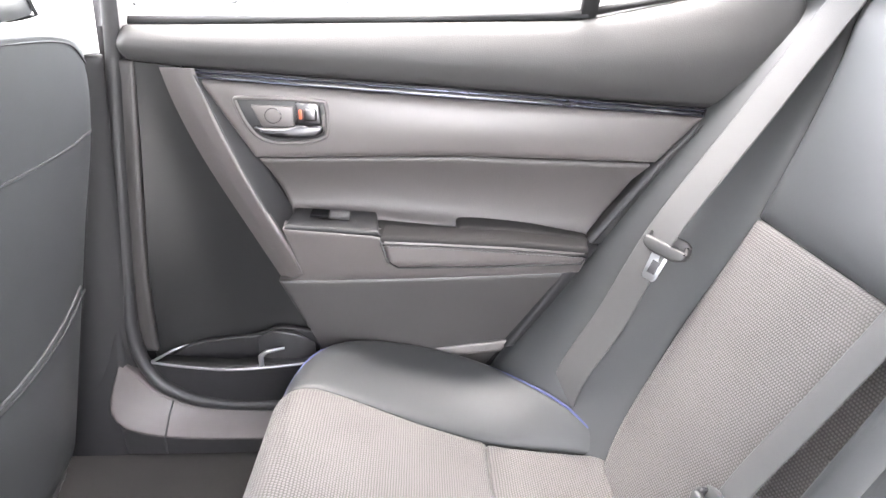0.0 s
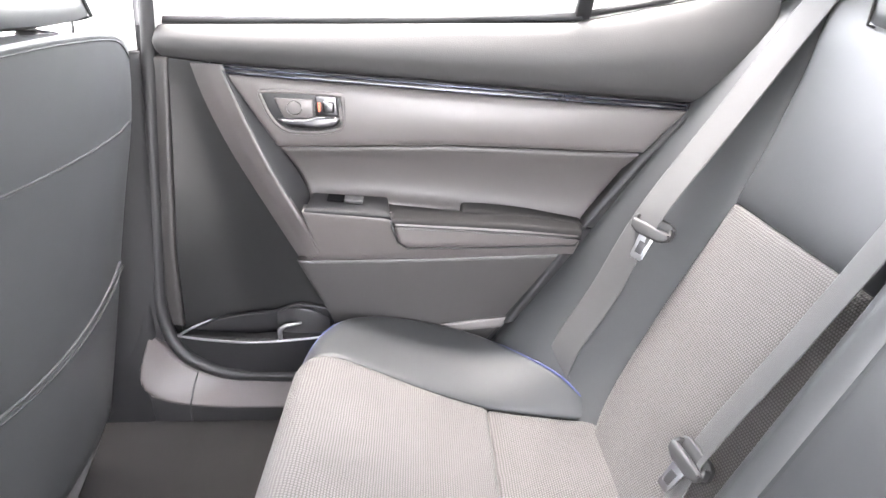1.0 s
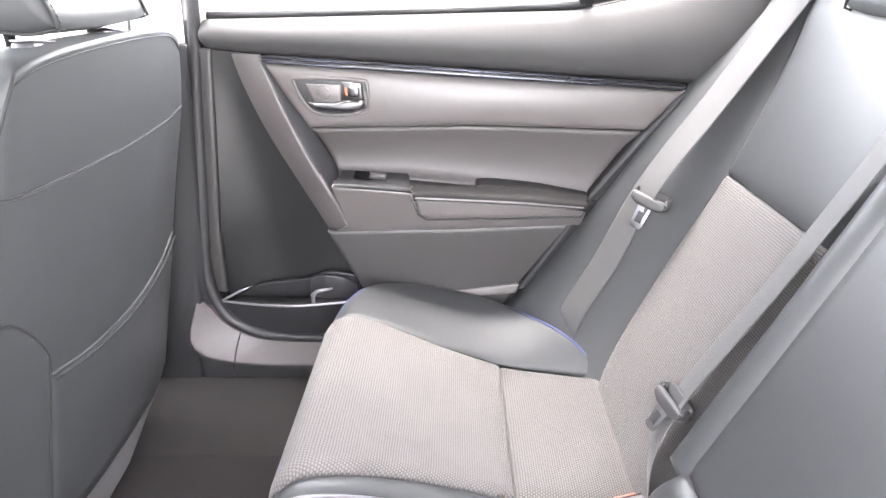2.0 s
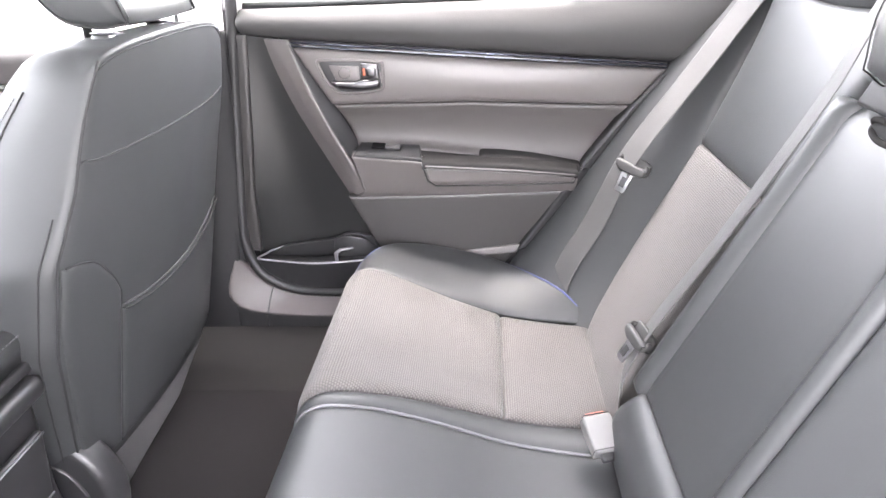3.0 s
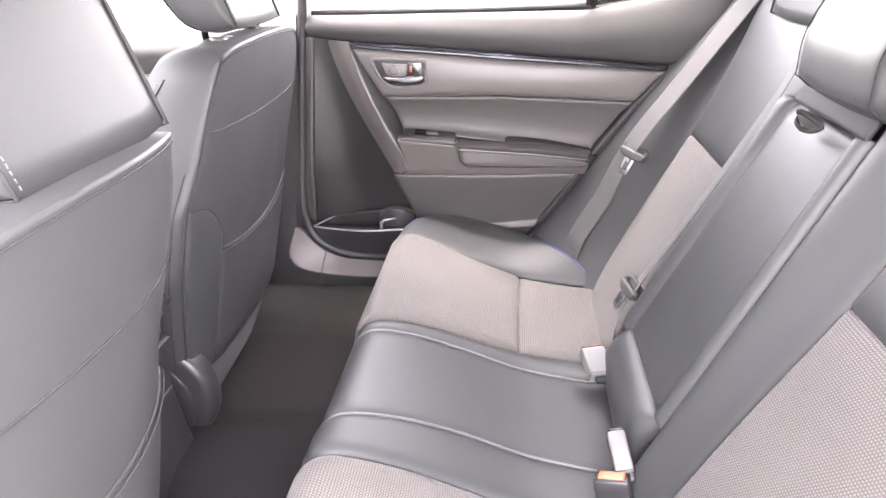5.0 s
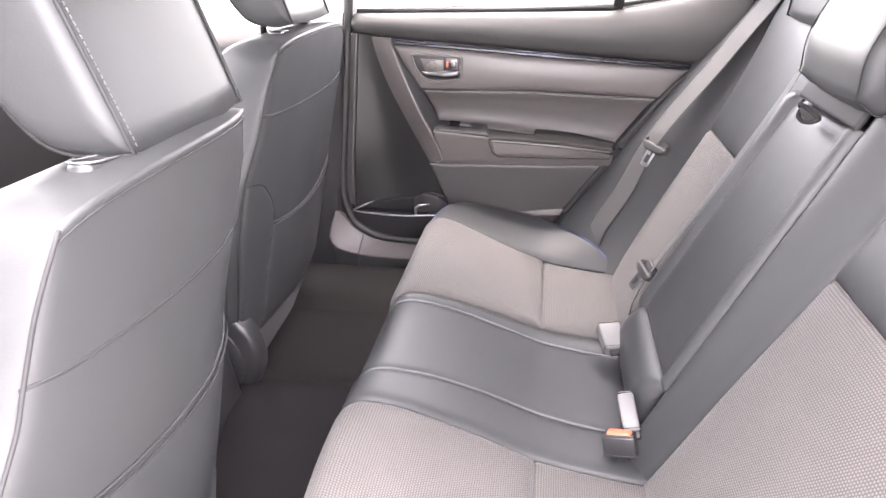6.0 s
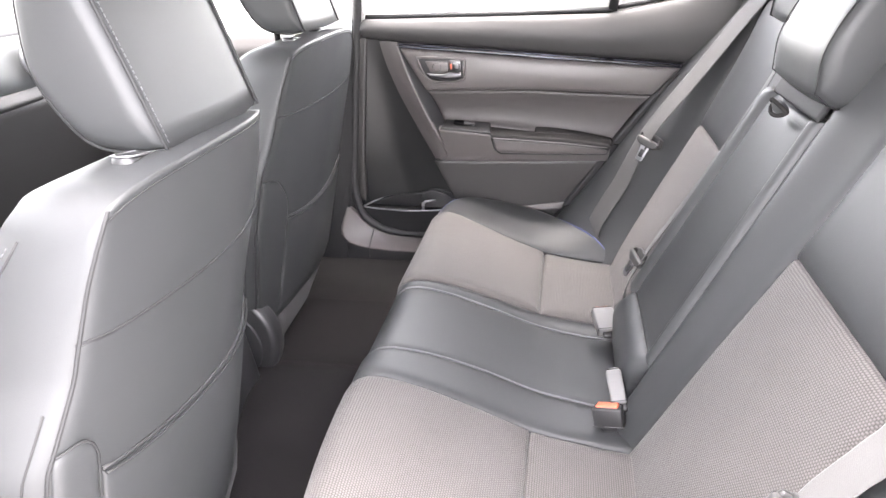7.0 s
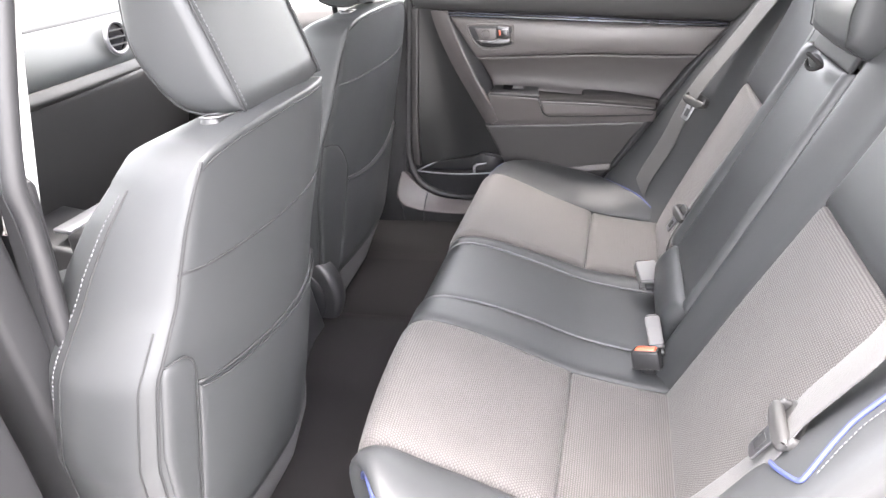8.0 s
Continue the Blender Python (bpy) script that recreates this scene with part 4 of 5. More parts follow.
# lower panel
sheet("lower_panel", coons(L3((-0.163, 0.940, 0.230), (0.0, 0.94, 0.225), (0.075, 0.945, 0.225)), L3((-0.216, 0.918, 0.426), (0.0, 0.920, 0.427), (0.240, 0.926, 0.431)),
                           L3((-0.163, 0.940, 0.230), (-0.165, 0.936, 0.305), (-0.216, 0.918, 0.426)), L3((0.075, 0.945, 0.225), (0.130, 0.94, 0.300), (0.240, 0.926, 0.431))), TRIM_LOWER, door, 16, 12, 0.000, 0.010, 0.003, out=IN, label="charcoal lower panel")
# slanting ridge and dark front corner panel
sheet("ridge", coons(L3((-0.217, 0.945, 0.424), (-0.195, 0.926, 0.428), (-0.176, 0.914, 0.438)), L3((-0.372, 0.952, 0.738), (-0.330, 0.932, 0.738), (-0.303, 0.924, 0.737)),
                     smooth_line(L3((-0.217, 0.945, 0.424), (-0.250, 0.952, 0.482), (-0.292, 0.955, 0.561), (-0.330, 0.955, 0.640), (-0.372, 0.952, 0.738)), 4),
                     smooth_line(L3((-0.176, 0.914, 0.438), (-0.190, 0.902, 0.480), (-0.205, 0.896, 0.512), (-0.234, 0.906, 0.565), (-0.272, 0.914, 0.648), (-0.303, 0.924, 0.737)), 4)), TRIM_GREY, door, 10, 20, 0.001, 0.006, 0.003, 0.004, out=IN, label="slanting charcoal ridge", edges="r")
# shade beside the ridge, put in by the near-black rubber colour
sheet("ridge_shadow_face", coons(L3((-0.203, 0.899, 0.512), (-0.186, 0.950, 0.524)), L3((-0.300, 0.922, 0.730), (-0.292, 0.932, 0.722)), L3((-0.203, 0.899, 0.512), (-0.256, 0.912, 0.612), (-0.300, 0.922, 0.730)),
                                 L3((-0.186, 0.950, 0.524), (-0.226, 0.936, 0.608), (-0.292, 0.932, 0.722))), RUBBER, door, 4, 12, 0.000, 0.004, 0.001, 0.004, out=(1, -0.6, 0), label="inner side of the ridge, coloured dark for its shade")
sheet("front_corner", coons(L3((-0.432, 0.950, 0.270), (-0.300, 0.960, 0.28), (-0.150, 0.951, 0.290)), L3((-0.405, 0.938, 0.748), (-0.330, 0.944, 0.738)), L3((-0.432, 0.950, 0.270), (-0.428, 0.942, 0.45), (-0.405, 0.938, 0.748)),
                            L3((-0.150, 0.951, 0.290), (-0.212, 0.949, 0.43), (-0.276, 0.949, 0.60), (-0.330, 0.944, 0.738))), TRIM_CORNER, door, 12, 18, 0.000, 0.012, 0.003, 0.02, out=IN, label="dark grained front corner panel", crown=-0.010, edges="lb")
sheet("corner_rim", coons(L3((-0.452, 0.940, 0.300), (-0.424, 0.938, 0.298)), L3((-0.411, 0.938, 0.748), (-0.385, 0.936, 0.748)), L3((-0.452, 0.940, 0.300), (-0.445, 0.938, 0.43), (-0.426, 0.938, 0.60), (-0.411, 0.938, 0.748)),
                          L3((-0.424, 0.938, 0.298), (-0.419, 0.936, 0.43), (-0.401, 0.935, 0.60), (-0.385, 0.936, 0.748))), TRIM_LOWER, door, 5, 14, 0.001, 0.008, 0.003, 0.008, out=IN, label="flat front rim of the corner panel")
# pocket: recess, bottle holder, front wall and bright lip
sheet("pocket_recess", coons(L3((-0.420, 0.958, 0.265), (-0.165, 0.958, 0.268)), smooth_line(L3((-0.405, 0.948, 0.285), (-0.365, 0.942, 0.308), (-0.310, 0.940, 0.318), (-0.262, 0.938, 0.324), (-0.225, 0.936, 0.338), (-0.175, 0.936, 0.330)), 5),
                             L3((-0.420, 0.958, 0.265), (-0.405, 0.948, 0.285)), L3((-0.165, 0.958, 0.268), (-0.175, 0.936, 0.330))), RUBBER, door, 16, 5, 0.000, 0.004, 0.001, 0.006, out=IN, label="dark pocket opening")
sheet("bottle_holder", coons(L3((-0.262, 0.925, 0.262), (-0.215, 0.926, 0.262), (-0.170, 0.930, 0.265)), L3((-0.262, 0.938, 0.322), (-0.235, 0.925, 0.338), (-0.195, 0.925, 0.332), (-0.172, 0.938, 0.31)),
                             L3((-0.262, 0.925, 0.262), (-0.262, 0.938, 0.322)), L3((-0.170, 0.925, 0.265), (-0.172, 0.938, 0.31))), BLACK_PLASTIC, door, 8, 6, 0.000, 0.004, 0.001, 0.008, out=IN, label="black bottle holder")
tube("holder_clip", L3((-0.252, 0.905, 0.285), (-0.252, 0.905, 0.306), (-0.243, 0.905, 0.314), (-0.215, 0.908, 0.318)), [0.004, 0.0045, 0.0035, 0.002], SILVER, door, "pale clip in the pocket")
sheet("pocket_front", coons(L3((-0.432, 0.938, 0.205), (-0.374, 0.935, 0.176), (-0.283, 0.933, 0.160), (-0.100, 0.933, 0.150)), L3((-0.432, 0.930, 0.283), (-0.30, 0.902, 0.284), (-0.160, 0.915, 0.289), (-0.10, 0.93, 0.290)),
                            L3((-0.432, 0.938, 0.205), (-0.440, 0.935, 0.245), (-0.432, 0.930, 0.283)), L3((-0.100, 0.933, 0.150), (-0.10, 0.93, 0.290))), TRIM_DARK, door, 18, 8, 0.000, 0.010, 0.004, 0.02, out=IN, label="dark pocket front")
tube("pocket_lip", smooth_line(L3((-0.433, 0.930, 0.284), (-0.38, 0.914, 0.285), (-0.30, 0.900, 0.286), (-0.22, 0.905, 0.288), (-0.160, 0.913, 0.290)), 5), 0.0022, SILVER, door, "pale pocket lip")
tube("pocket_lip", L3((-0.433, 0.930, 0.284), (-0.402, 0.944, 0.297), (-0.375, 0.944, 0.308)), [0.0028, 0.0022, 0.0008], SILVER, door, "pale pocket lip")
sheet("door_frame_panel", coons(L3((-0.50, 0.965, 0.165), (0.42, 0.965, 0.165)), L3((-0.46, 0.965, 0.79), (0.56, 0.965, 0.79)), L3((-0.50, 0.965, 0.165), (-0.46, 0.965, 0.79)), L3((0.42, 0.965, 0.165), (0.56, 0.965, 0.79))),
      TRIM_DARK, door, 6, 6, 0, 0.01, 0, 0.05, out=IN)
sheet("scuff_trim", coons(L3((0.045, 0.934, 0.284), (0.125, 0.934, 0.291)), L3((0.015, 0.937, 0.297), (0.136, 0.935, 0.311)), L3((0.045, 0.934, 0.284), (0.015, 0.937, 0.297)), L3((0.125, 0.934, 0.291), (0.136, 0.935, 0.311))),
      TRIM_GREY, door, 5, 3, 0.002, 0.004, 0.001, 0.006, out=IN, label="pale lower edge trim")
sheet("outer_skin", coons(L3((-0.50, 1.02, -0.02), (0.62, 1.02, -0.02)), L3((-0.46, 0.995, 0.79), (0.62, 0.995, 0.86)), L3((-0.50, 1.02, -0.02), (-0.48, 1.05, 0.4), (-0.46, 0.995, 0.79)), L3((0.62, 1.02, -0.02), (0.62, 1.05, 0.4), (0.62, 0.995, 0.86))),
      PAINT, door, 10, 10, 0, 0.01, 0.002, 0.02, out=(0, 1, 0))
# handle: recessed bowl, lever, lock knob
bowl = [(-0.250, 0.694), (-0.244, 0.699), (-0.180, 0.697), (-0.136, 0.693), (-0.128, 0.686), (-0.128, 0.652), (-0.136, 0.642), (-0.165, 0.637), (-0.205, 0.638), (-0.226, 0.648), (-0.240, 0.668)]
part("handle_bowl", prism(bowl, 0.003, 0.001, door_plane(0.9210)), RUBBER, door, "dark recessed handle bowl")
tube("bowl_rim", [(x, 0.9195, z) for x, z in smooth_line(bowl + bowl[:1], 4)[:-1]], 0.0034, TRIM_GREY, door, "rounded charcoal rim of the handle bowl", 8, True)
part("handle_plate", prism([(-0.229, 0.690), (-0.172, 0.687), (-0.172, 0.658), (-0.216, 0.660)], 0.004, 0.0015, door_plane(0.9180)), TRIM_GREY, door, "charcoal recess plate")
ring = [(-0.200 + 0.011 * math.cos(a), 0.9138, 0.675 + 0.010 * math.sin(a)) for a in np.linspace(0.15, 2 * math.pi - 0.15, 24)]
tube("screw_cap", ring, 0.0006, GLOSS_BLACK, door, "round screw cap outline", 6)
lever = [(-0.228, 0.662), (-0.215, 0.660), (-0.180, 0.659), (-0.164, 0.664), (-0.134, 0.664), (-0.131, 0.655), (-0.140, 0.647), (-0.165, 0.644), (-0.205, 0.648)]
part("lever", prism(lever, 0.016, 0.005, door_plane(0.9170), 3), CHROME, door, "satin chrome door lever")
part("lever_block", prism([(-0.168, 0.693), (-0.136, 0.691), (-0.133, 0.663), (-0.168, 0.663)], 0.009, 0.003, door_plane(0.9170), 3), CHROME, door, "chrome lock housing")
part("lock_knob", prism([(-0.156, 0.686), (-0.139, 0.685), (-0.139, 0.669), (-0.156, 0.669)], 0.010, 0.003, door_plane(0.9100), 3), CHROME, door, "silver lock knob")
part("lock_flag", prism([(-0.1635, 0.684), (-0.1595, 0.684), (-0.1595, 0.671), (-0.1635, 0.671)], 0.004, 0.001, door_plane(0.9095)), RED_PLASTIC, door, "red lock flag")

# window of that door
win = thing("window_1", (0.0, 0.955, 0.80), "rear door glass with black weatherstrip and slim divider bar", "window", kind="structure")
ribbon("weatherstrip", [(-0.405, 0.952, 0.797), (0.0, 0.952, 0.798), (0.23, 0.952, 0.801)], [(0, 0.3, 1)] * 3, 0.011, 0.016, RUBBER, win, "black weatherstrip")
ribbon("weatherstrip", [(0.24, 0.952, 0.806), (0.36, 0.952, 0.826), (0.46, 0.95, 0.862)], [(0, 0.3, 1)] * 3, 0.008, 0.014, RUBBER, win, "black weatherstrip")
mesh_part("pane", [(-0.40, 0.966, 0.79), (0.235, 0.966, 0.79), (0.27, 0.86, 1.13), (-0.33, 0.86, 1.15)], [(0, 1, 2, 3)], GLASS, win, "clear glass", smooth=False).visible_shadow = False
mesh_part("pane", [(0.25, 0.966, 0.80), (0.50, 0.966, 0.87), (0.48, 0.90, 1.0), (0.285, 0.86, 1.13)], [(0, 1, 2, 3)], GLASS, win, "clear quarter glass", smooth=False).visible_shadow = False
ribbon("divider_bar", [(0.229, 0.955, 0.79), (0.275, 0.855, 1.14)], [(1, 0, 0)] * 2, 0.022, 0.014, RUBBER, win, "black divider bar")
ribbon("front_frame", [(-0.405, 0.955, 0.77), (-0.34, 0.855, 1.15)], [(1, 0, 0)] * 2, 0.026, 0.020, PALE_TRIM, win, "pale window frame")

# ---- body openings, pillars, sills ----
def seal_line(y, mirror=False):
    pts = [(-0.345, y - 0.075, 1.14), (-0.405, y, 0.80), (-0.418, y, 0.70), (-0.448, y - 0.005, 0.42), (-0.453, y - 0.008, 0.335), (-0.438, y - 0.010, 0.272), (-0.405, y - 0.012, 0.235), (-0.33, y - 0.012, 0.209), (-0.12, y - 0.012, 0.202), (0.05, y - 0.01, 0.206)]
    return [(x, 0.54 - q if mirror else q, z) for x, q, z in smooth_line(pts, 6)]


for mir in (False, True):
    th = thing("door_seal", (-0.4, 0.54 - 0.945 if mir else 0.945, 0.15), "black rubber seal round the door opening", "door seal", "door seals", "structure")
    tube("seal_bulb", seal_line(0.938, mir), 0.011, RUBBER, th)
    sgn = -1 if mir else 1
    sheet("seal_flange", (lambda q: lambda u, v: np.array(along(q)(u)) + np.array((-0.018 * v * (1 - u), 0.004 * v * (1 if not mir else -1), -0.020 * v * u)))(seal_line(0.936, mir)), RUBBER, th, 60, 2, 0.001, 0.004, 0.001, 0.004, out=(0, -sgn, 0))

for mir, nm in ((False, "pillar_far"), (True, "pillar_near")):
    s = -1 if mir else 1
    Y = (lambda y: 0.54 - y) if mir else (lambda y: y)
    th = thing(nm, (-0.48, Y(0.93), FLOOR), "centre pillar with pale upper and black lower trim", "pillar", kind="structure")
    foot_z = 0.10 if mir else 0.18
    low = lambda u, v: np.array(((-0.452 - 0.006 * math.sin(math.pi * v) + 0.038 * v) + (-0.15 + 0.02 * v) * u, Y(0.918 - 0.030 * math.sin(math.pi * u) + 0.02 * (1 - v)), foot_z + (0.755 - foot_z) * v))
    sheet("lower_trim", low, TRIM_DARK, th, 8, 14, 0.002, 0.012, 0.005, 0.03, out=(0, -s, 0), label="black lower pillar trim")
    z0 = 0.69 if mir else 0.757
    xs, xw = (-0.440, -0.100) if mir else (-0.415, -0.085)
    up = lambda u, v: np.array((xs + 0.055 * v + xw * u, Y(0.918 - 0.085 * v - 0.042 * math.sin(math.pi * u) ** 0.7), z0 + (1.157 - z0) * v))
    sheet("upper_trim", up, PALE_TRIM, th, 8, 12, 0.002, 0.012, 0.005, 0.03, out=(0, -s, 0), label="pale grey upper pillar trim")
    if mir:
        part("belt_guide", block((0.010, 0.006, 0.030), pose(-0.428, -0.384, 0.576, 20, 35, 0), 0.003, 3), SHELL, th, "small pale belt guide")
    part("pillar_core", block((0.10, 0.05, 1.10), pose(-0.49, Y(0.972), 0.66, 6 if mir else -6, 4, 0), 0.01), TRIM_DARK, th)
    sill = thing("sill_near" if mir else "sill_far", (-0.1, Y(0.93), FLOOR), "taupe plastic scuff plate along the door sill", "door sill", kind="structure")
    crv = [(-0.473, Y(0.910), 0.290), (-0.466, Y(0.912), 0.284), (-0.458, Y(0.913), 0.274), (-0.447, Y(0.915), 0.258), (-0.42, Y(0.917), 0.229), (-0.38, Y(0.918), 0.208), (-0.33, Y(0.918), 0.198), (-0.10, Y(0.918), 0.191), (0.20, Y(0.918), 0.192)]
    lowc = [(-0.476, Y(0.909), 0.286), (-0.488, Y(0.903), 0.252), (-0.494, Y(0.894), 0.218), (-0.477, Y(0.890), 0.188), (-0.43, Y(0.889), 0.173), (-0.38, Y(0.889), 0.167), (-0.32, Y(0.889), 0.164), (-0.10, Y(0.889), 0.162), (0.20, Y(0.889), 0.162)]
    hi = smooth_line(crv, 5)
    lo = smooth_line(lowc, 5)
    sheet("scuff_plate", coons(lo, hi, [lo[0], hi[0]], [lo[-1], hi[-1]]), SCUFF, sill, 36, 5, 0.002, 0.006, 0.001, 0.02, out=(0, -s, 0.3), edges="b")
    foot = [(x, y + s * 0.004, min(0.128, z - 0.01)) for x, y, z in lo]
    sheet("kick_strip", coons(foot, lo, [foot[0], lo[0]], [foot[-1], lo[-1]]), RUBBER, sill, 30, 3, 0, 0.004, 0.001, 0.01, out=(0, -s, 0))
    hi2 = [(x, y + s * 0.030, z + 0.004) for x, y, z in hi]
    sheet("scuff_top", coons(hi, hi2, [hi[0], hi2[0]], [hi[-1], hi2[-1]]), SCUFF, sill, 36, 3, 0.002, 0.006, 0.002, 0.01, out=(0, -s, 1))
    tube("plate_joint", [(-0.402, Y(0.916), 0.222), (-0.408, Y(0.903), 0.200), (-0.413, Y(0.886), 0.170), (-0.414, Y(0.888), 0.140)], 0.0014, RUBBER, sill)
    part("rocker", block((2.2, 0.09, 0.22), pose(-0.3, Y(0.985), 0.03), 0.03, 3), PAINT, sill)

# ---- floor ----
floor_th = thing("floor", (-0.5, MID, FLOOR), "dark grey carpeted cabin floor with a low tunnel", "floor", kind="structure")


def floor_fn(u, v):
    x = -1.55 + 1.95 * u
    y = -0.36 + 1.26 * v
    hump = 0.045 * math.exp(-((y - MID) / 0.11) ** 4)
    edge = 0.046 * min(1.0, max(0, (abs(y - MID) - 0.50) / 0.11)) ** 1.5
    return np.array((x, y, FLOOR + hump + edge))


sheet("carpet", floor_fn, CARPET, floor_th, 40, 50, 0, 0.01, 0.0, 0.05, out=(0, 0, 1))
floor_th["label"] = "dark grey carpeted cabin floor with a low tunnel"
tagged(sheet("floor_mat", lambda u, v: floor_fn((0.94 + 0.45 * u) / 1.95, (0.13 + 0.945 * v) / 1.26) + np.array((0, 0, 0.008)), MAT, None, 8, 40, 0.003, 0.012, 0.004, 0.008, out=(0, 0, 1)),
       "dark one-piece carpet mat across the rear floor", "floor mat")

# ---- roof, glass and shelf that close the cabin ----
roof = thing("ceiling", (0, MID, 1.15), "pale cloth headliner under the car roof", "headliner", kind="structure")


def roof_fn(u, v):
    x = -1.0 + 1.75 * u
    y = -0.30 + 1.14 * v
    return np.array((x, y, 1.195 - 0.05 * (2 * v - 1) ** 4 - 0.05 * (2 * u - 1) ** 4))


sheet("headliner", roof_fn, HEADLINER, roof, 12, 12, 0, 0.02, 0.004, 0.03, out=(0, 0, -1))
sheet("roof_skin", lambda u, v: roof_fn(u, v) + np.array((0, 0, 0.045)), PAINT, roof, 12, 12, 0, 0.03, 0.02, 0.01, out=(0, 0, 1))
shelf = thing("parcel_shelf", (0.8, MID, 0.82), "dark cloth parcel shelf behind the rear seat", "parcel shelf", kind="structure")
part("shelf_board", block((0.46, 1.36, 0.03), pose(0.87, MID, 0.815), 0.008), CARPET, shelf)
glass_r = thing("window_2", (0.9, MID, 1.0), "sloping rear screen, tint added to dim the cabin", "window", kind="structure")
mesh_part("pane", [(1.10, -0.36, 0.84), (1.10, 0.90, 0.84), (0.74, 0.80, 1.16), (0.74, -0.26, 1.16)], [(0, 1, 2, 3)], DIMMED_REAR_GLASS, glass_r, smooth=False).visible_shadow = False
glass_f = thing("window_3", (-1.4, MID, 1.0), "sloping windscreen, tint added to dim the cabin", "window", kind="structure")
mesh_part("pane", [(-1.75, -0.42, 0.86), (-1.75, 0.96, 0.86), (-1.0, 0.82, 1.16), (-1.0, -0.28, 1.16)], [(0, 1, 2, 3)], DIMMED_FRONT_GLASS, glass_f, smooth=False).visible_shadow = False
for mir in (False, True):
    s = -1 if mir else 1
    Y = (lambda y: 0.54 - y) if mir else (lambda y: y)
    cp = thing("pillar_rear", (0.7, Y(0.93), 0.8), "pale grey rear pillar trim", "pillar", kind="structure")
    sheet("pillar_trim", coons([(0.50, Y(0.945), 0.83), (1.10, Y(0.93), 0.83)], [(0.46, Y(0.855), 1.15), (0.74, Y(0.82), 1.16)], [(0.50, Y(0.945), 0.83), (0.46, Y(0.855), 1.15)], [(1.10, Y(0.93), 0.83), (0.74, Y(0.82), 1.16)]),
          PALE_TRIM, cp, 8, 8, 0.004, 0.02, 0.004, 0.03, out=(0, -s, 0))
    sheet("lower_quarter", coons([(0.40, Y(0.965), 0.15), (1.10, Y(0.95), 0.15)], [(0.50, Y(0.955), 0.83), (1.10, Y(0.95), 0.83)], [(0.40, Y(0.965), 0.15), (0.50, Y(0.955), 0.83)], [(1.10, Y(0.95), 0.15), (1.10, Y(0.95), 0.83)]),
          TRIM_DARK, cp, 6, 6, 0, 0.02, 0, 0.03, out=(0, -s, 0))
    rl = thing("roof_rail", (0, Y(0.85), 1.15), "pale grey roof side rail", "roof rail", kind="structure")
    tube("rail", [(-1.02, Y(0.83), 1.13), (-0.4, Y(0.845), 1.165), (0.2, Y(0.845), 1.16), (0.74, Y(0.82), 1.14)], 0.035, PALE_TRIM, rl, "", 12)
    ap = thing("pillar_front", (-1.4, Y(0.9), 0.85), "pale grey windscreen pillar", "pillar", kind="structure")
    tube("pillar_trim", [(-1.75, Y(0.95), 0.85), (-1.02, Y(0.83), 1.14)], 0.04, PALE_TRIM, ap, "", 12)
    # front door
    fd = thing("front_door", (-0.95, Y(0.95), 0.16), "closed front car door with charcoal trim", "car door", "front doors")
    sheet("upper_trim", coons([(-1.42, Y(0.94), 0.665), (-0.55, Y(0.94), 0.665)], [(-1.42, Y(0.95), 0.765), (-0.55, Y(0.95), 0.760)], [(-1.42, Y(0.94), 0.665), (-1.42, Y(0.915), 0.72), (-1.42, Y(0.95), 0.765)], [(-0.55, Y(0.94), 0.665), (-0.55, Y(0.92), 0.72), (-0.55, Y(0.95), 0.760)]),
          TRIM_SOFT, fd, 14, 8, 0.006, 0.015, 0.004, 0.02, out=(0, -s, 0))
    sheet("middle_trim", coons([(-1.42, Y(0.95), 0.52), (-0.57, Y(0.95), 0.52)], [(-1.42, Y(0.94), 0.652), (-0.55, Y(0.94), 0.652)], [(-1.42, Y(0.95), 0.52), (-1.42, Y(0.94), 0.652)], [(-0.57, Y(0.95), 0.52), (-0.55, Y(0.94), 0.652)]),
          TRIM_GREY, fd, 14, 8, 0.003, 0.012, 0.004, 0.02, out=(0, -s, 0))
    sheet("lower_trim", coons([(-1.42, Y(0.955), 0.16), (-0.58, Y(0.955), 0.16)], [(-1.42, Y(0.93), 0.515), (-0.57, Y(0.93), 0.515)], [(-1.42, Y(0.955), 0.16), (-1.42, Y(0.93), 0.515)], [(-0.58, Y(0.955), 0.16), (-0.57, Y(0.93), 0.515)]),
          TRIM_DARK, fd, 14, 8, 0.003, 0.012, 0.004, 0.02, out=(0, -s, 0))
    sheet("outer_skin", coons([(-1.45, Y(1.02), -0.02), (-0.52, Y(1.02), -0.02)], [(-1.45, Y(0.995), 0.75), (-0.48, Y(0.995), 0.75)], [(-1.45, Y(1.02), -0.02), (-1.45, Y(1.05), 0.4), (-1.45, Y(0.995), 0.75)], [(-0.52, Y(1.02), -0.02), (-0.50, Y(1.05), 0.4), (-0.48, Y(0.995), 0.75)]),
          PAINT, fd, 10, 10, 0, 0.01, 0.002, 0.02, out=(0, s, 0))
    wf = thing("window_4", (-0.9, Y(0.95), 0.8), "front door glass", "window", kind="structure")
    mesh_part("pane", [(-1.55, Y(0.966), 0.755), (-0.50, Y(0.966), 0.755), (-0.42, Y(0.86), 1.14), (-1.08, Y(0.85), 1.13)], [(0, 1, 2, 3)], DIMMED_FRONT_GLASS, wf, smooth=False).visible_shadow = False

# ---- the near rear door, standing open ----
od = thing("open_rear_door", (-0.50, -0.46, 0.1), "white rear car door standing wide open with black inner trim", "car door")
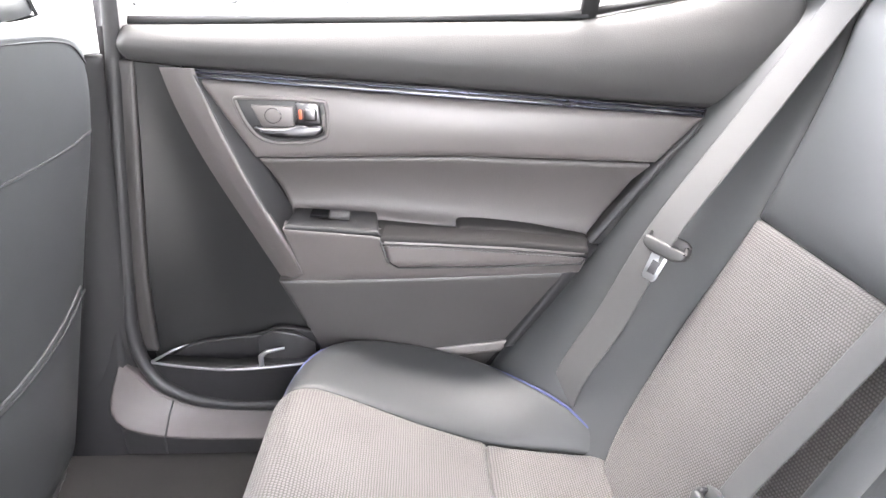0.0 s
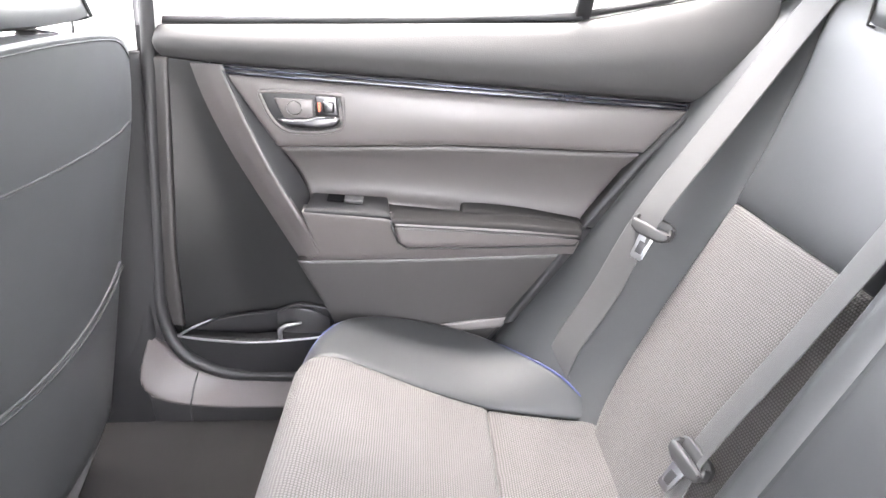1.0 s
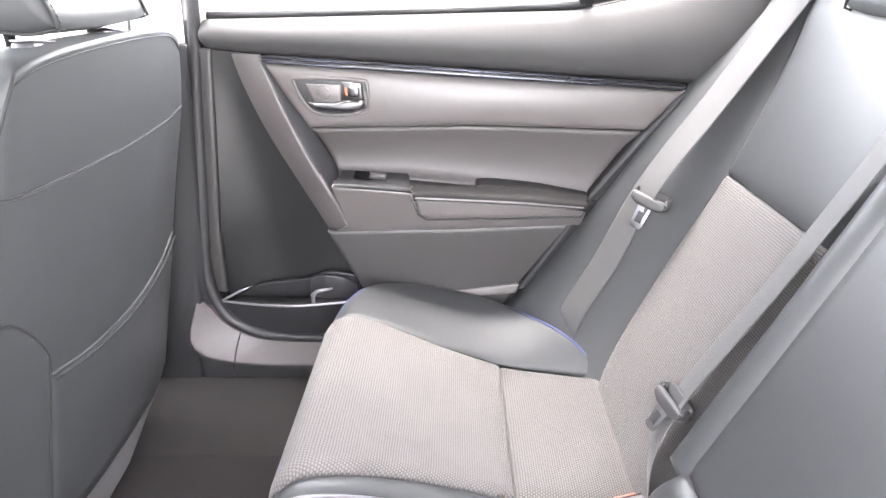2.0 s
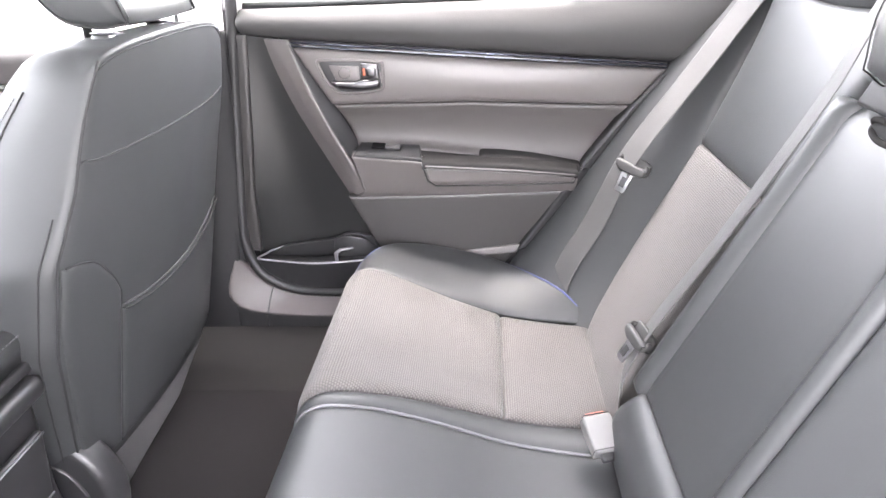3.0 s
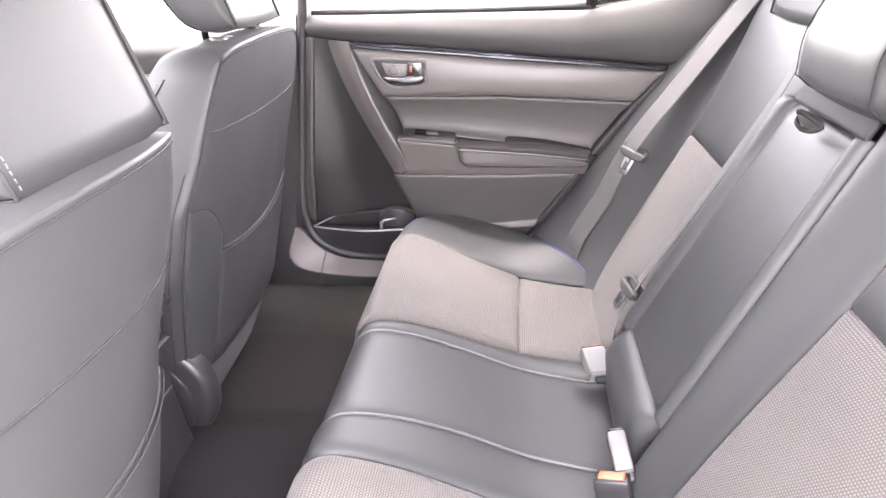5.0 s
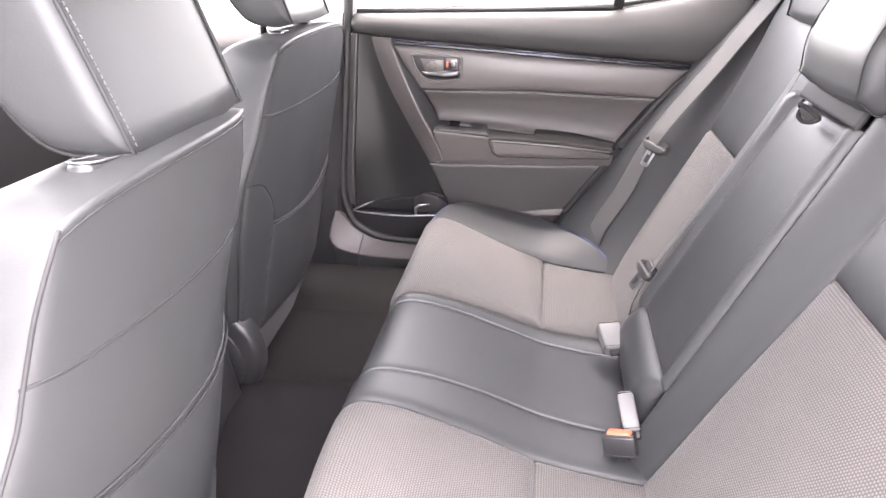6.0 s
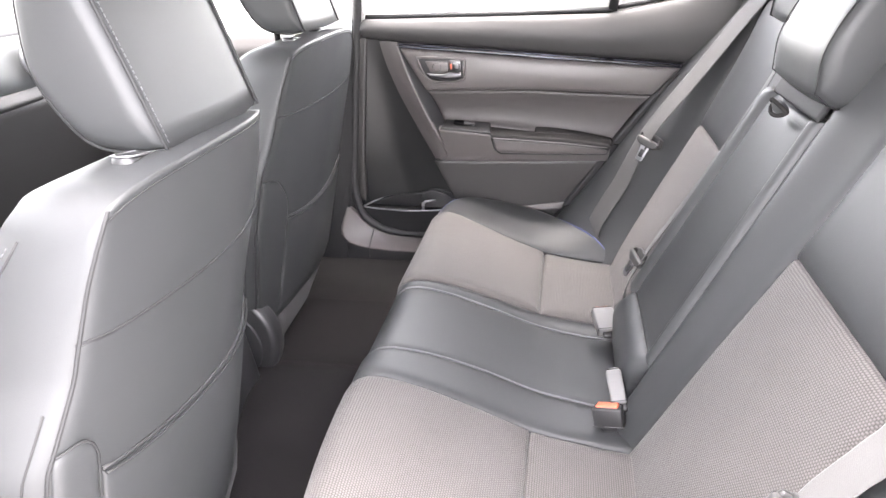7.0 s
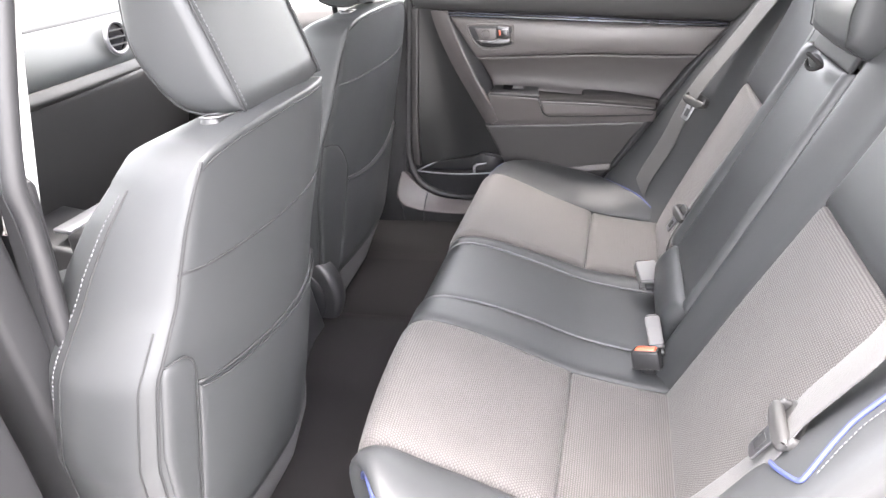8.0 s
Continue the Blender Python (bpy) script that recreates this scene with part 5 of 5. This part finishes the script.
SWING = Matrix.Translation((-0.50, -0.47, 0)) @ pose(0, 0, 0, 0, 0, -76)


def swing(fn):
    return lambda u, v: np.array(SWING @ Vector(fn(u, v)))


sheet("inner_trim", swing(lambda u, v: (0.05 + 0.92 * u, 0.045 + 0.03 * math.sin(math.pi * v), 0.10 + 0.69 * v)), TRIM_DARK, od, 10, 12, 0.003, 0.02, 0.006, 0.03, out=(1, 0, 0), label="black inner door trim")
sheet("outer_skin", swing(lambda u, v: (0.02 + 1.0 * u, -0.05 - 0.03 * math.sin(math.pi * v), -0.02 + 0.82 * v)), PAINT, od, 10, 10, 0.0, 0.02, 0.006, 0.02, out=(-1, 0, 0), label="white painted outer skin")
tube("window_frame", [tuple(SWING @ Vector(p)) for p in ((0.06, 0.0, 0.79), (0.14, 0.09, 1.13), (0.55, 0.09, 1.15), (0.80, 0.05, 0.98), (0.95, 0.0, 0.80))], 0.016, RUBBER, od, "black window frame")
mesh_part("pane", [tuple(SWING @ Vector(p)) for p in ((0.06, 0.0, 0.79), (0.95, 0.0, 0.80), (0.80, 0.05, 0.98), (0.55, 0.09, 1.14), (0.14, 0.09, 1.12))], [(0, 1, 2, 3, 4)], GLASS, od, "clear glass", smooth=False).visible_shadow = False

# ---- seat belts and buckles ----
def belt(label, pts, sides, tongue, turn, size):
    th = thing("seat_belt", pts[-1], label, "seat belt", "rear seat belts")
    line = smooth_line(pts, 8)
    sd = smooth_line(sides, 8)
    ribbon("webbing", line, sd, 0.047, 0.0016, WEBBING, th, "grey woven webbing")
    m = Matrix.Translation(tongue) @ turn @ Matrix.Scale(size, 4)
    # behind the webbing a plate, in front of it a bar, joined by rounded ears
    pill = [(-0.035, 0.000), (-0.032, 0.012), (-0.022, 0.017), (0.022, 0.017), (0.032, 0.012), (0.035, 0.0), (0.032, -0.011), (0.018, -0.018), (-0.018, -0.018), (-0.032, -0.011)]
    bar = [(-0.0345, -0.002), (-0.031, 0.0035), (0.031, 0.0035), (0.0345, -0.002), (0.031, -0.012), (0.017, -0.0175), (-0.017, -0.0175), (-0.031, -0.012)]
    ear = [(0.0255, 0.010), (0.031, 0.010), (0.034, 0.003), (0.034, -0.006), (0.0255, -0.008)]
    cover = part("tongue_cover", prism(pill, 0.009, 0.003, m @ pose(0, 0, -0.016), 3), GREY_PLASTIC, th, "grey plastic tongue cover")
    part("front_bar", prism(bar, 0.012, 0.005, m @ pose(0, 0, -0.0035), 3), GREY_PLASTIC, cover)
    for flip in (1, -1):
        part("ear", prism([(flip * a, b) for a, b in ear], 0.016, 0.003, m @ pose(0, 0, -0.012), 2), GREY_PLASTIC, cover)
    blade = part("tongue_blade", prism([(-0.0125, -0.014), (0.0125, -0.014), (0.0108, -0.052), (0.008, -0.056), (-0.008, -0.056), (-0.0108, -0.052)], 0.0030, 0.0008, m @ pose(0, 0, 0.001)), STEEL, th, "steel tongue blade")
    part("tongue_slot", prism([(-0.0060, -0.026), (0.0060, -0.026), (0.0060, -0.046), (-0.0060, -0.046)], 0.0042, 0.0005, m @ pose(0, 0, 0.0004)), BLACK_PLASTIC, blade, "slot in the blade")
    return th


def facing(up, normal):
    """Rotation whose second axis runs up the belt and whose third faces the given way."""
    z = Vector(normal).normalized()
    y = Vector(up)
    y = (y - z * y.dot(z)).normalized()
    return Matrix((y.cross(z), y, z)).transposed().to_4x4()


belt("grey seat belt hanging over the outer bolster with its tongue",
     [(0.63, 0.885, 0.868), (0.575, 0.882, 0.858), (0.528, 0.872, 0.806), (0.428, 0.849, 0.672), (0.326, 0.826, 0.536), (0.270, 0.838, 0.40), (0.216, 0.845, 0.290), (0.205, 0.848, 0.20)],
     [(-0.3, 1, 0.1), (-0.38, 0.95, 0.2)] + [(-0.46, 0.92, 0.2)] * 3 + [(-0.6, 0.75, 0.3)] * 3, (0.326, 0.816, 0.516), facing((0.45, 0.15, 0.88), (-0.56, -0.74, 0.30)), 0.93)
belt("grey centre seat belt lying beside the folded armrest",
     [(0.58, 0.485, 0.87), (0.52, 0.480, 0.815), (0.474, 0.484, 0.700), (0.380, 0.505, 0.50), (0.305, 0.515, 0.36), (0.268, 0.498, 0.285), (0.262, 0.480, 0.20)],
     [(0.22, 1, 0.0)] * 7, (0.287, 0.508, 0.350), facing((0.45, -0.06, 0.89), (-0.80, -0.30, 0.42)), 0.86)
belt("grey seat belt over the outer seat with its tongue",
     [(0.60, -0.29, 0.868), (0.535, -0.31, 0.848), (0.425, -0.365, 0.742), (0.364, -0.388, 0.64), (0.345, -0.384, 0.602), (0.32, -0.376, 0.552), (0.302, -0.38, 0.515), (0.271, -0.375, 0.454), (0.15, -0.36, 0.28)],
     [(0.20, 0.98, -0.04)] * 9, (0.3075, -0.377, 0.536), facing((0.44, -0.09, 0.89), (-0.869, 0.0, 0.449)), 0.85)


def buckle(top, axis, width_way, label, shell, wide=0.046, long=0.075, button=RED_PLASTIC, note="orange-red release button"):
    """top: middle of the end with the release button; axis: from the root to that end; width_way: across its broad face."""
    z = Vector(axis).normalized()
    x = Vector(width_way)
    x = (x - z * x.dot(z)).normalized()
    y = z.cross(x)
    g = Matrix((x, y, z)).transposed().to_4x4()
    g.translation = Vector(top)
    root = tuple(Vector(top) - z * (long + 0.02))
    th = thing("belt_buckle", root, label, "seat belt buckle", "rear belt buckles")
    half = wide / 2
    outline = [(-half, -0.013), (half, -0.013), (half * 0.92, 0.013), (-half * 0.92, 0.013)]
    part("housing", prism(outline, long, 0.004, g @ pose(0, 0, -long), 3), shell, th)
    part("release_button", block((wide * 0.72, 0.018, 0.008), g @ pose(0, -0.001, 0.0005), 0.003, 3), button, th, note)
    rim = [tuple(g @ Vector((a, b, 0.0008))) for a, b in ((-half + 0.003, -0.011), (half - 0.003, -0.011), (half - 0.004, 0.011), (-half + 0.004, 0.011))]
    tube("mouth_rim", rim, 0.0011, BLACK_PLASTIC, th, "black mouth rim", 6, True)
    foot = [tuple(g @ Vector((a * 1.03, b * 1.06, -long + 0.003))) for a, b in outline]
    tube("foot_rim", foot, 0.0009, GREY_PLASTIC, th, "thin pale lower rim", 6, True)
    part("stalk", block((0.024, 0.010, 0.022), g @ pose(0, 0, -long), 0.003), BLACK_PLASTIC, th, "black stalk")
    return th


buckle((0.214, 0.422, 0.268), (-0.25, 0.85, 0.42), (0.85, 0.5, 0.1), "pale grey belt buckle with orange button on the cushion", SHELL, 0.043, 0.055)
buckle((0.214, 0.124, 0.256), (-0.16, 0.20, 0.9), (1, -0.25, 0.35), "black belt buckle with orange-red button beside the backrest", BLACK_PLASTIC, 0.050, 0.034)
buckle((0.224, 0.182, 0.284), (-0.15, 0.80, 0.5), (0.9, 0.1, 0.2), "narrow pale grey belt buckle beside the armrest", SHELL, 0.026, 0.060, SHELL, "pale end cap")

# ---- centre console and dashboard ----
con = thing("centre_console", (-0.7, MID, FLOOR), "black centre console with rear ashtray flap", "console")
lid = sheet("console_lid", lambda u, v: np.array((-0.83 + 0.355 * u, 0.150 + 0.14 * v, 0.505 - 0.01 * (2 * u - 1) ** 4)), LEATHER, con, 8, 6, 0.006, 0.025, 0.012, 0.04, out=(0, 0, 1), label="padded console lid")
stitches("stitching", [(-0.474, 0.158, 0.497), (-0.470, 0.22, 0.499), (-0.474, 0.282, 0.497)], 0.007, 0.0045, 0.0009, lid)
across = Matrix(((1, 0, 0, 0), (0, 0, 1, 0.150), (0, 1, 0, 0), (0, 0, 0, 1)))
part("console_body", prism([(-0.98, 0.10), (-0.475, 0.10), (-0.500, 0.26), (-0.492, 0.44), (-0.98, 0.42)], 0.14, 0.012, across), BLACK_PLASTIC, con)
part("console_slot", block((0.02, 0.13, 0.014), pose(-0.486, 0.22, 0.452), 0.003), RUBBER, con, "dark slot under the lid")
part("console_roll", block((0.03, 0.135, 0.030), pose(-0.482, 0.22, 0.425), 0.012, 4), BLACK_PLASTIC, con, "rounded black ledge")
flap_turn = pose(-0.476, 0.210, 0.375, 0, 8, 0)
part("rear_flap", block((0.010, 0.100, 0.10), flap_turn @ pose(0, 0, -0.05), 0.004), BLACK_PLASTIC, con, "black rear flap hanging slightly open")
tube("flap_edge", [tuple(flap_turn @ Vector(p)) for p in ((0.006, 0.048, -0.002), (0.006, -0.048, -0.002), (0.006, -0.048, -0.098), (0.006, 0.048, -0.098))], 0.0014, SILVER, con, "pale flap edge")
part("tunnel_console", prism([(-1.45, 0.10), (-0.95, 0.10), (-0.95, 0.36), (-1.2, 0.40), (-1.45, 0.55)], 0.19, 0.012, Matrix(((1, 0, 0, 0), (0, 0, 1, 0.175), (0, 1, 0, 0), (0, 0, 0, 1)))), BLACK_PLASTIC, con)
for i, xx in enumerate((-0.87, -0.95, -1.03)):
    part("console_inlay", block((0.05, 0.15, 0.012), pose(xx, MID, 0.425 - 0.01 * i, 0, 4, 0), 0.004), SILVER, con, "silver console inlay")

dash = thing("dashboard", (-1.3, MID, 0.5), "dark dashboard with pale upper band and round vent", "dashboard")


def dash_band(zl, zh, xl, xh):
    return lambda u, v: np.array((xl + (xh - xl) * v + 0.05 * (2 * u - 1) ** 2 * -1, -0.38 + 1.30 * u, zl + (zh - zl) * v))


sheet("dash_top", dash_band(0.805, 0.865, -1.16, -1.72), TRIM_DARK, dash, 16, 8, 0.004, 0.03, 0.008, 0.03, out=(0.3, 0, 1), label="black dash top")
sheet("dash_band", dash_band(0.676, 0.80, -1.13, -1.155), DASH_GREY, dash, 16, 8, 0.006, 0.03, 0.008, 0.03, out=(1, 0, 0.2), label="pale satin dash band", crown=0.01)
sheet("dash_ledge", dash_band(0.655, 0.682, -1.105, -1.125), TRIM_UPPER, dash, 16, 4, 0.004, 0.01, 0.004, 0.03, out=(1, 0, 0.2), label="stitched dark ledge")
sheet("glove_box", lambda u, v: np.array((-1.20 + 0.08 * v, -0.38 + 1.30 * u, 0.30 + 0.352 * v)), TRIM_UPPER, dash, 16, 8, 0.003, 0.02, 0.006, 0.03, out=(1, 0, 0), label="black glove box face")
ringv = [(-1.128, 0.655 + 0.040 * math.cos(a), 0.748 + 0.040 * math.sin(a)) for a in np.linspace(0, 2 * math.pi, 28, endpoint=False)]
tube("vent_ring", ringv, 0.006, SILVER, dash, "silver vent ring", 8, True)
bm = bmesh.new()
bmesh.ops.create_circle(bm, cap_ends=True, segments=28, radius=0.038)
bmesh.ops.transform(bm, matrix=pose(-1.132, 0.655, 0.748, 0, 90, 0), verts=bm.verts)
part("vent_well", bm, GLOSS_BLACK, dash, "black vent well", smooth=False)
for k in (-1, 0, 1):
    part("vent_vane", block((0.010, 0.070 - 0.012 * abs(k), 0.003), pose(-1.128, 0.655, 0.748 + 0.018 * k), 0.001), BLACK_PLASTIC, dash)
part("firewall", block((0.03, 1.36, 0.75), pose(-1.60, MID, 0.47), 0.01), CARPET, dash)

# ---- parked cars across the yard ----
def parked_car(place, turn, paint):
    th = thing("parked_car", (place[0], place[1], GROUND), "parked car standing across the pale yard", "car", "parked cars")
    g = Matrix.Translation((place[0], place[1], GROUND)) @ pose(0, 0, 0, 0, 0, turn)
    up = g @ Matrix(((1, 0, 0, 0), (0, 0, -1, 0.86), (0, 1, 0, 0), (0, 0, 0, 1)))
    part("body", prism([(-2.15, 0.30), (-1.75, 0.22), (1.75, 0.22), (2.15, 0.32), (2.20, 0.62), (2.05, 0.78), (1.15, 0.90), (-1.75, 0.93), (-2.15, 0.88), (-2.25, 0.60)], 1.72, 0.07, up, 3), paint, th)
    part("cabin", prism([(-1.60, 0.90), (1.10, 0.88), (0.35, 1.36), (-0.05, 1.44), (-0.75, 1.43), (-1.15, 1.32)], 1.48, 0.06, g @ Matrix(((1, 0, 0, 0), (0, 0, -1, 0.74), (0, 1, 0, 0), (0, 0, 0, 1))), 3), GLOSS_BLACK, th, "dark glazed cabin")
    part("roof", prism([(-0.95, 1.405), (0.12, 1.405), (0.02, 1.465), (-0.78, 1.455)], 1.30, 0.02, g @ Matrix(((1, 0, 0, 0), (0, 0, -1, 0.65), (0, 1, 0, 0), (0, 0, 0, 1))), 2), paint, th)
    for wx in (-1.32, 1.32):
        for wy in (-0.80, 0.80):
            tyre = part("wheel", prism([(wx + 0.32 * math.cos(a), 0.32 + 0.32 * math.sin(a)) for a in np.linspace(0, 2 * math.pi, 28, endpoint=False)], 0.20, 0.03, g @ Matrix(((1, 0, 0, 0), (0, 0, -1, wy + 0.10), (0, 1, 0, 0), (0, 0, 0, 1))), 2, True), RUBBER, th, "black tyre")
            part("rim", prism([(wx + 0.20 * math.cos(a), 0.32 + 0.20 * math.sin(a)) for a in np.linspace(0, 2 * math.pi, 20, endpoint=False)], 0.215, 0.01, g @ Matrix(((1, 0, 0, 0), (0, 0, -1, wy + 0.1075), (0, 1, 0, 0), (0, 0, 0, 1))), 1, True), SILVER, tyre, "silver rim")
    return th


DARK_PAINT = surface("dark blue car paint", (0.03, 0.035, 0.05), 0.25, coat=1.0, relief=0.0)
parked_car((-18.5, 43.0), 78, PAINT)
parked_car((-12.2, 52.0), 8, PAINT)
parked_car((-3.8, 49.0), 4, DARK_PAINT)
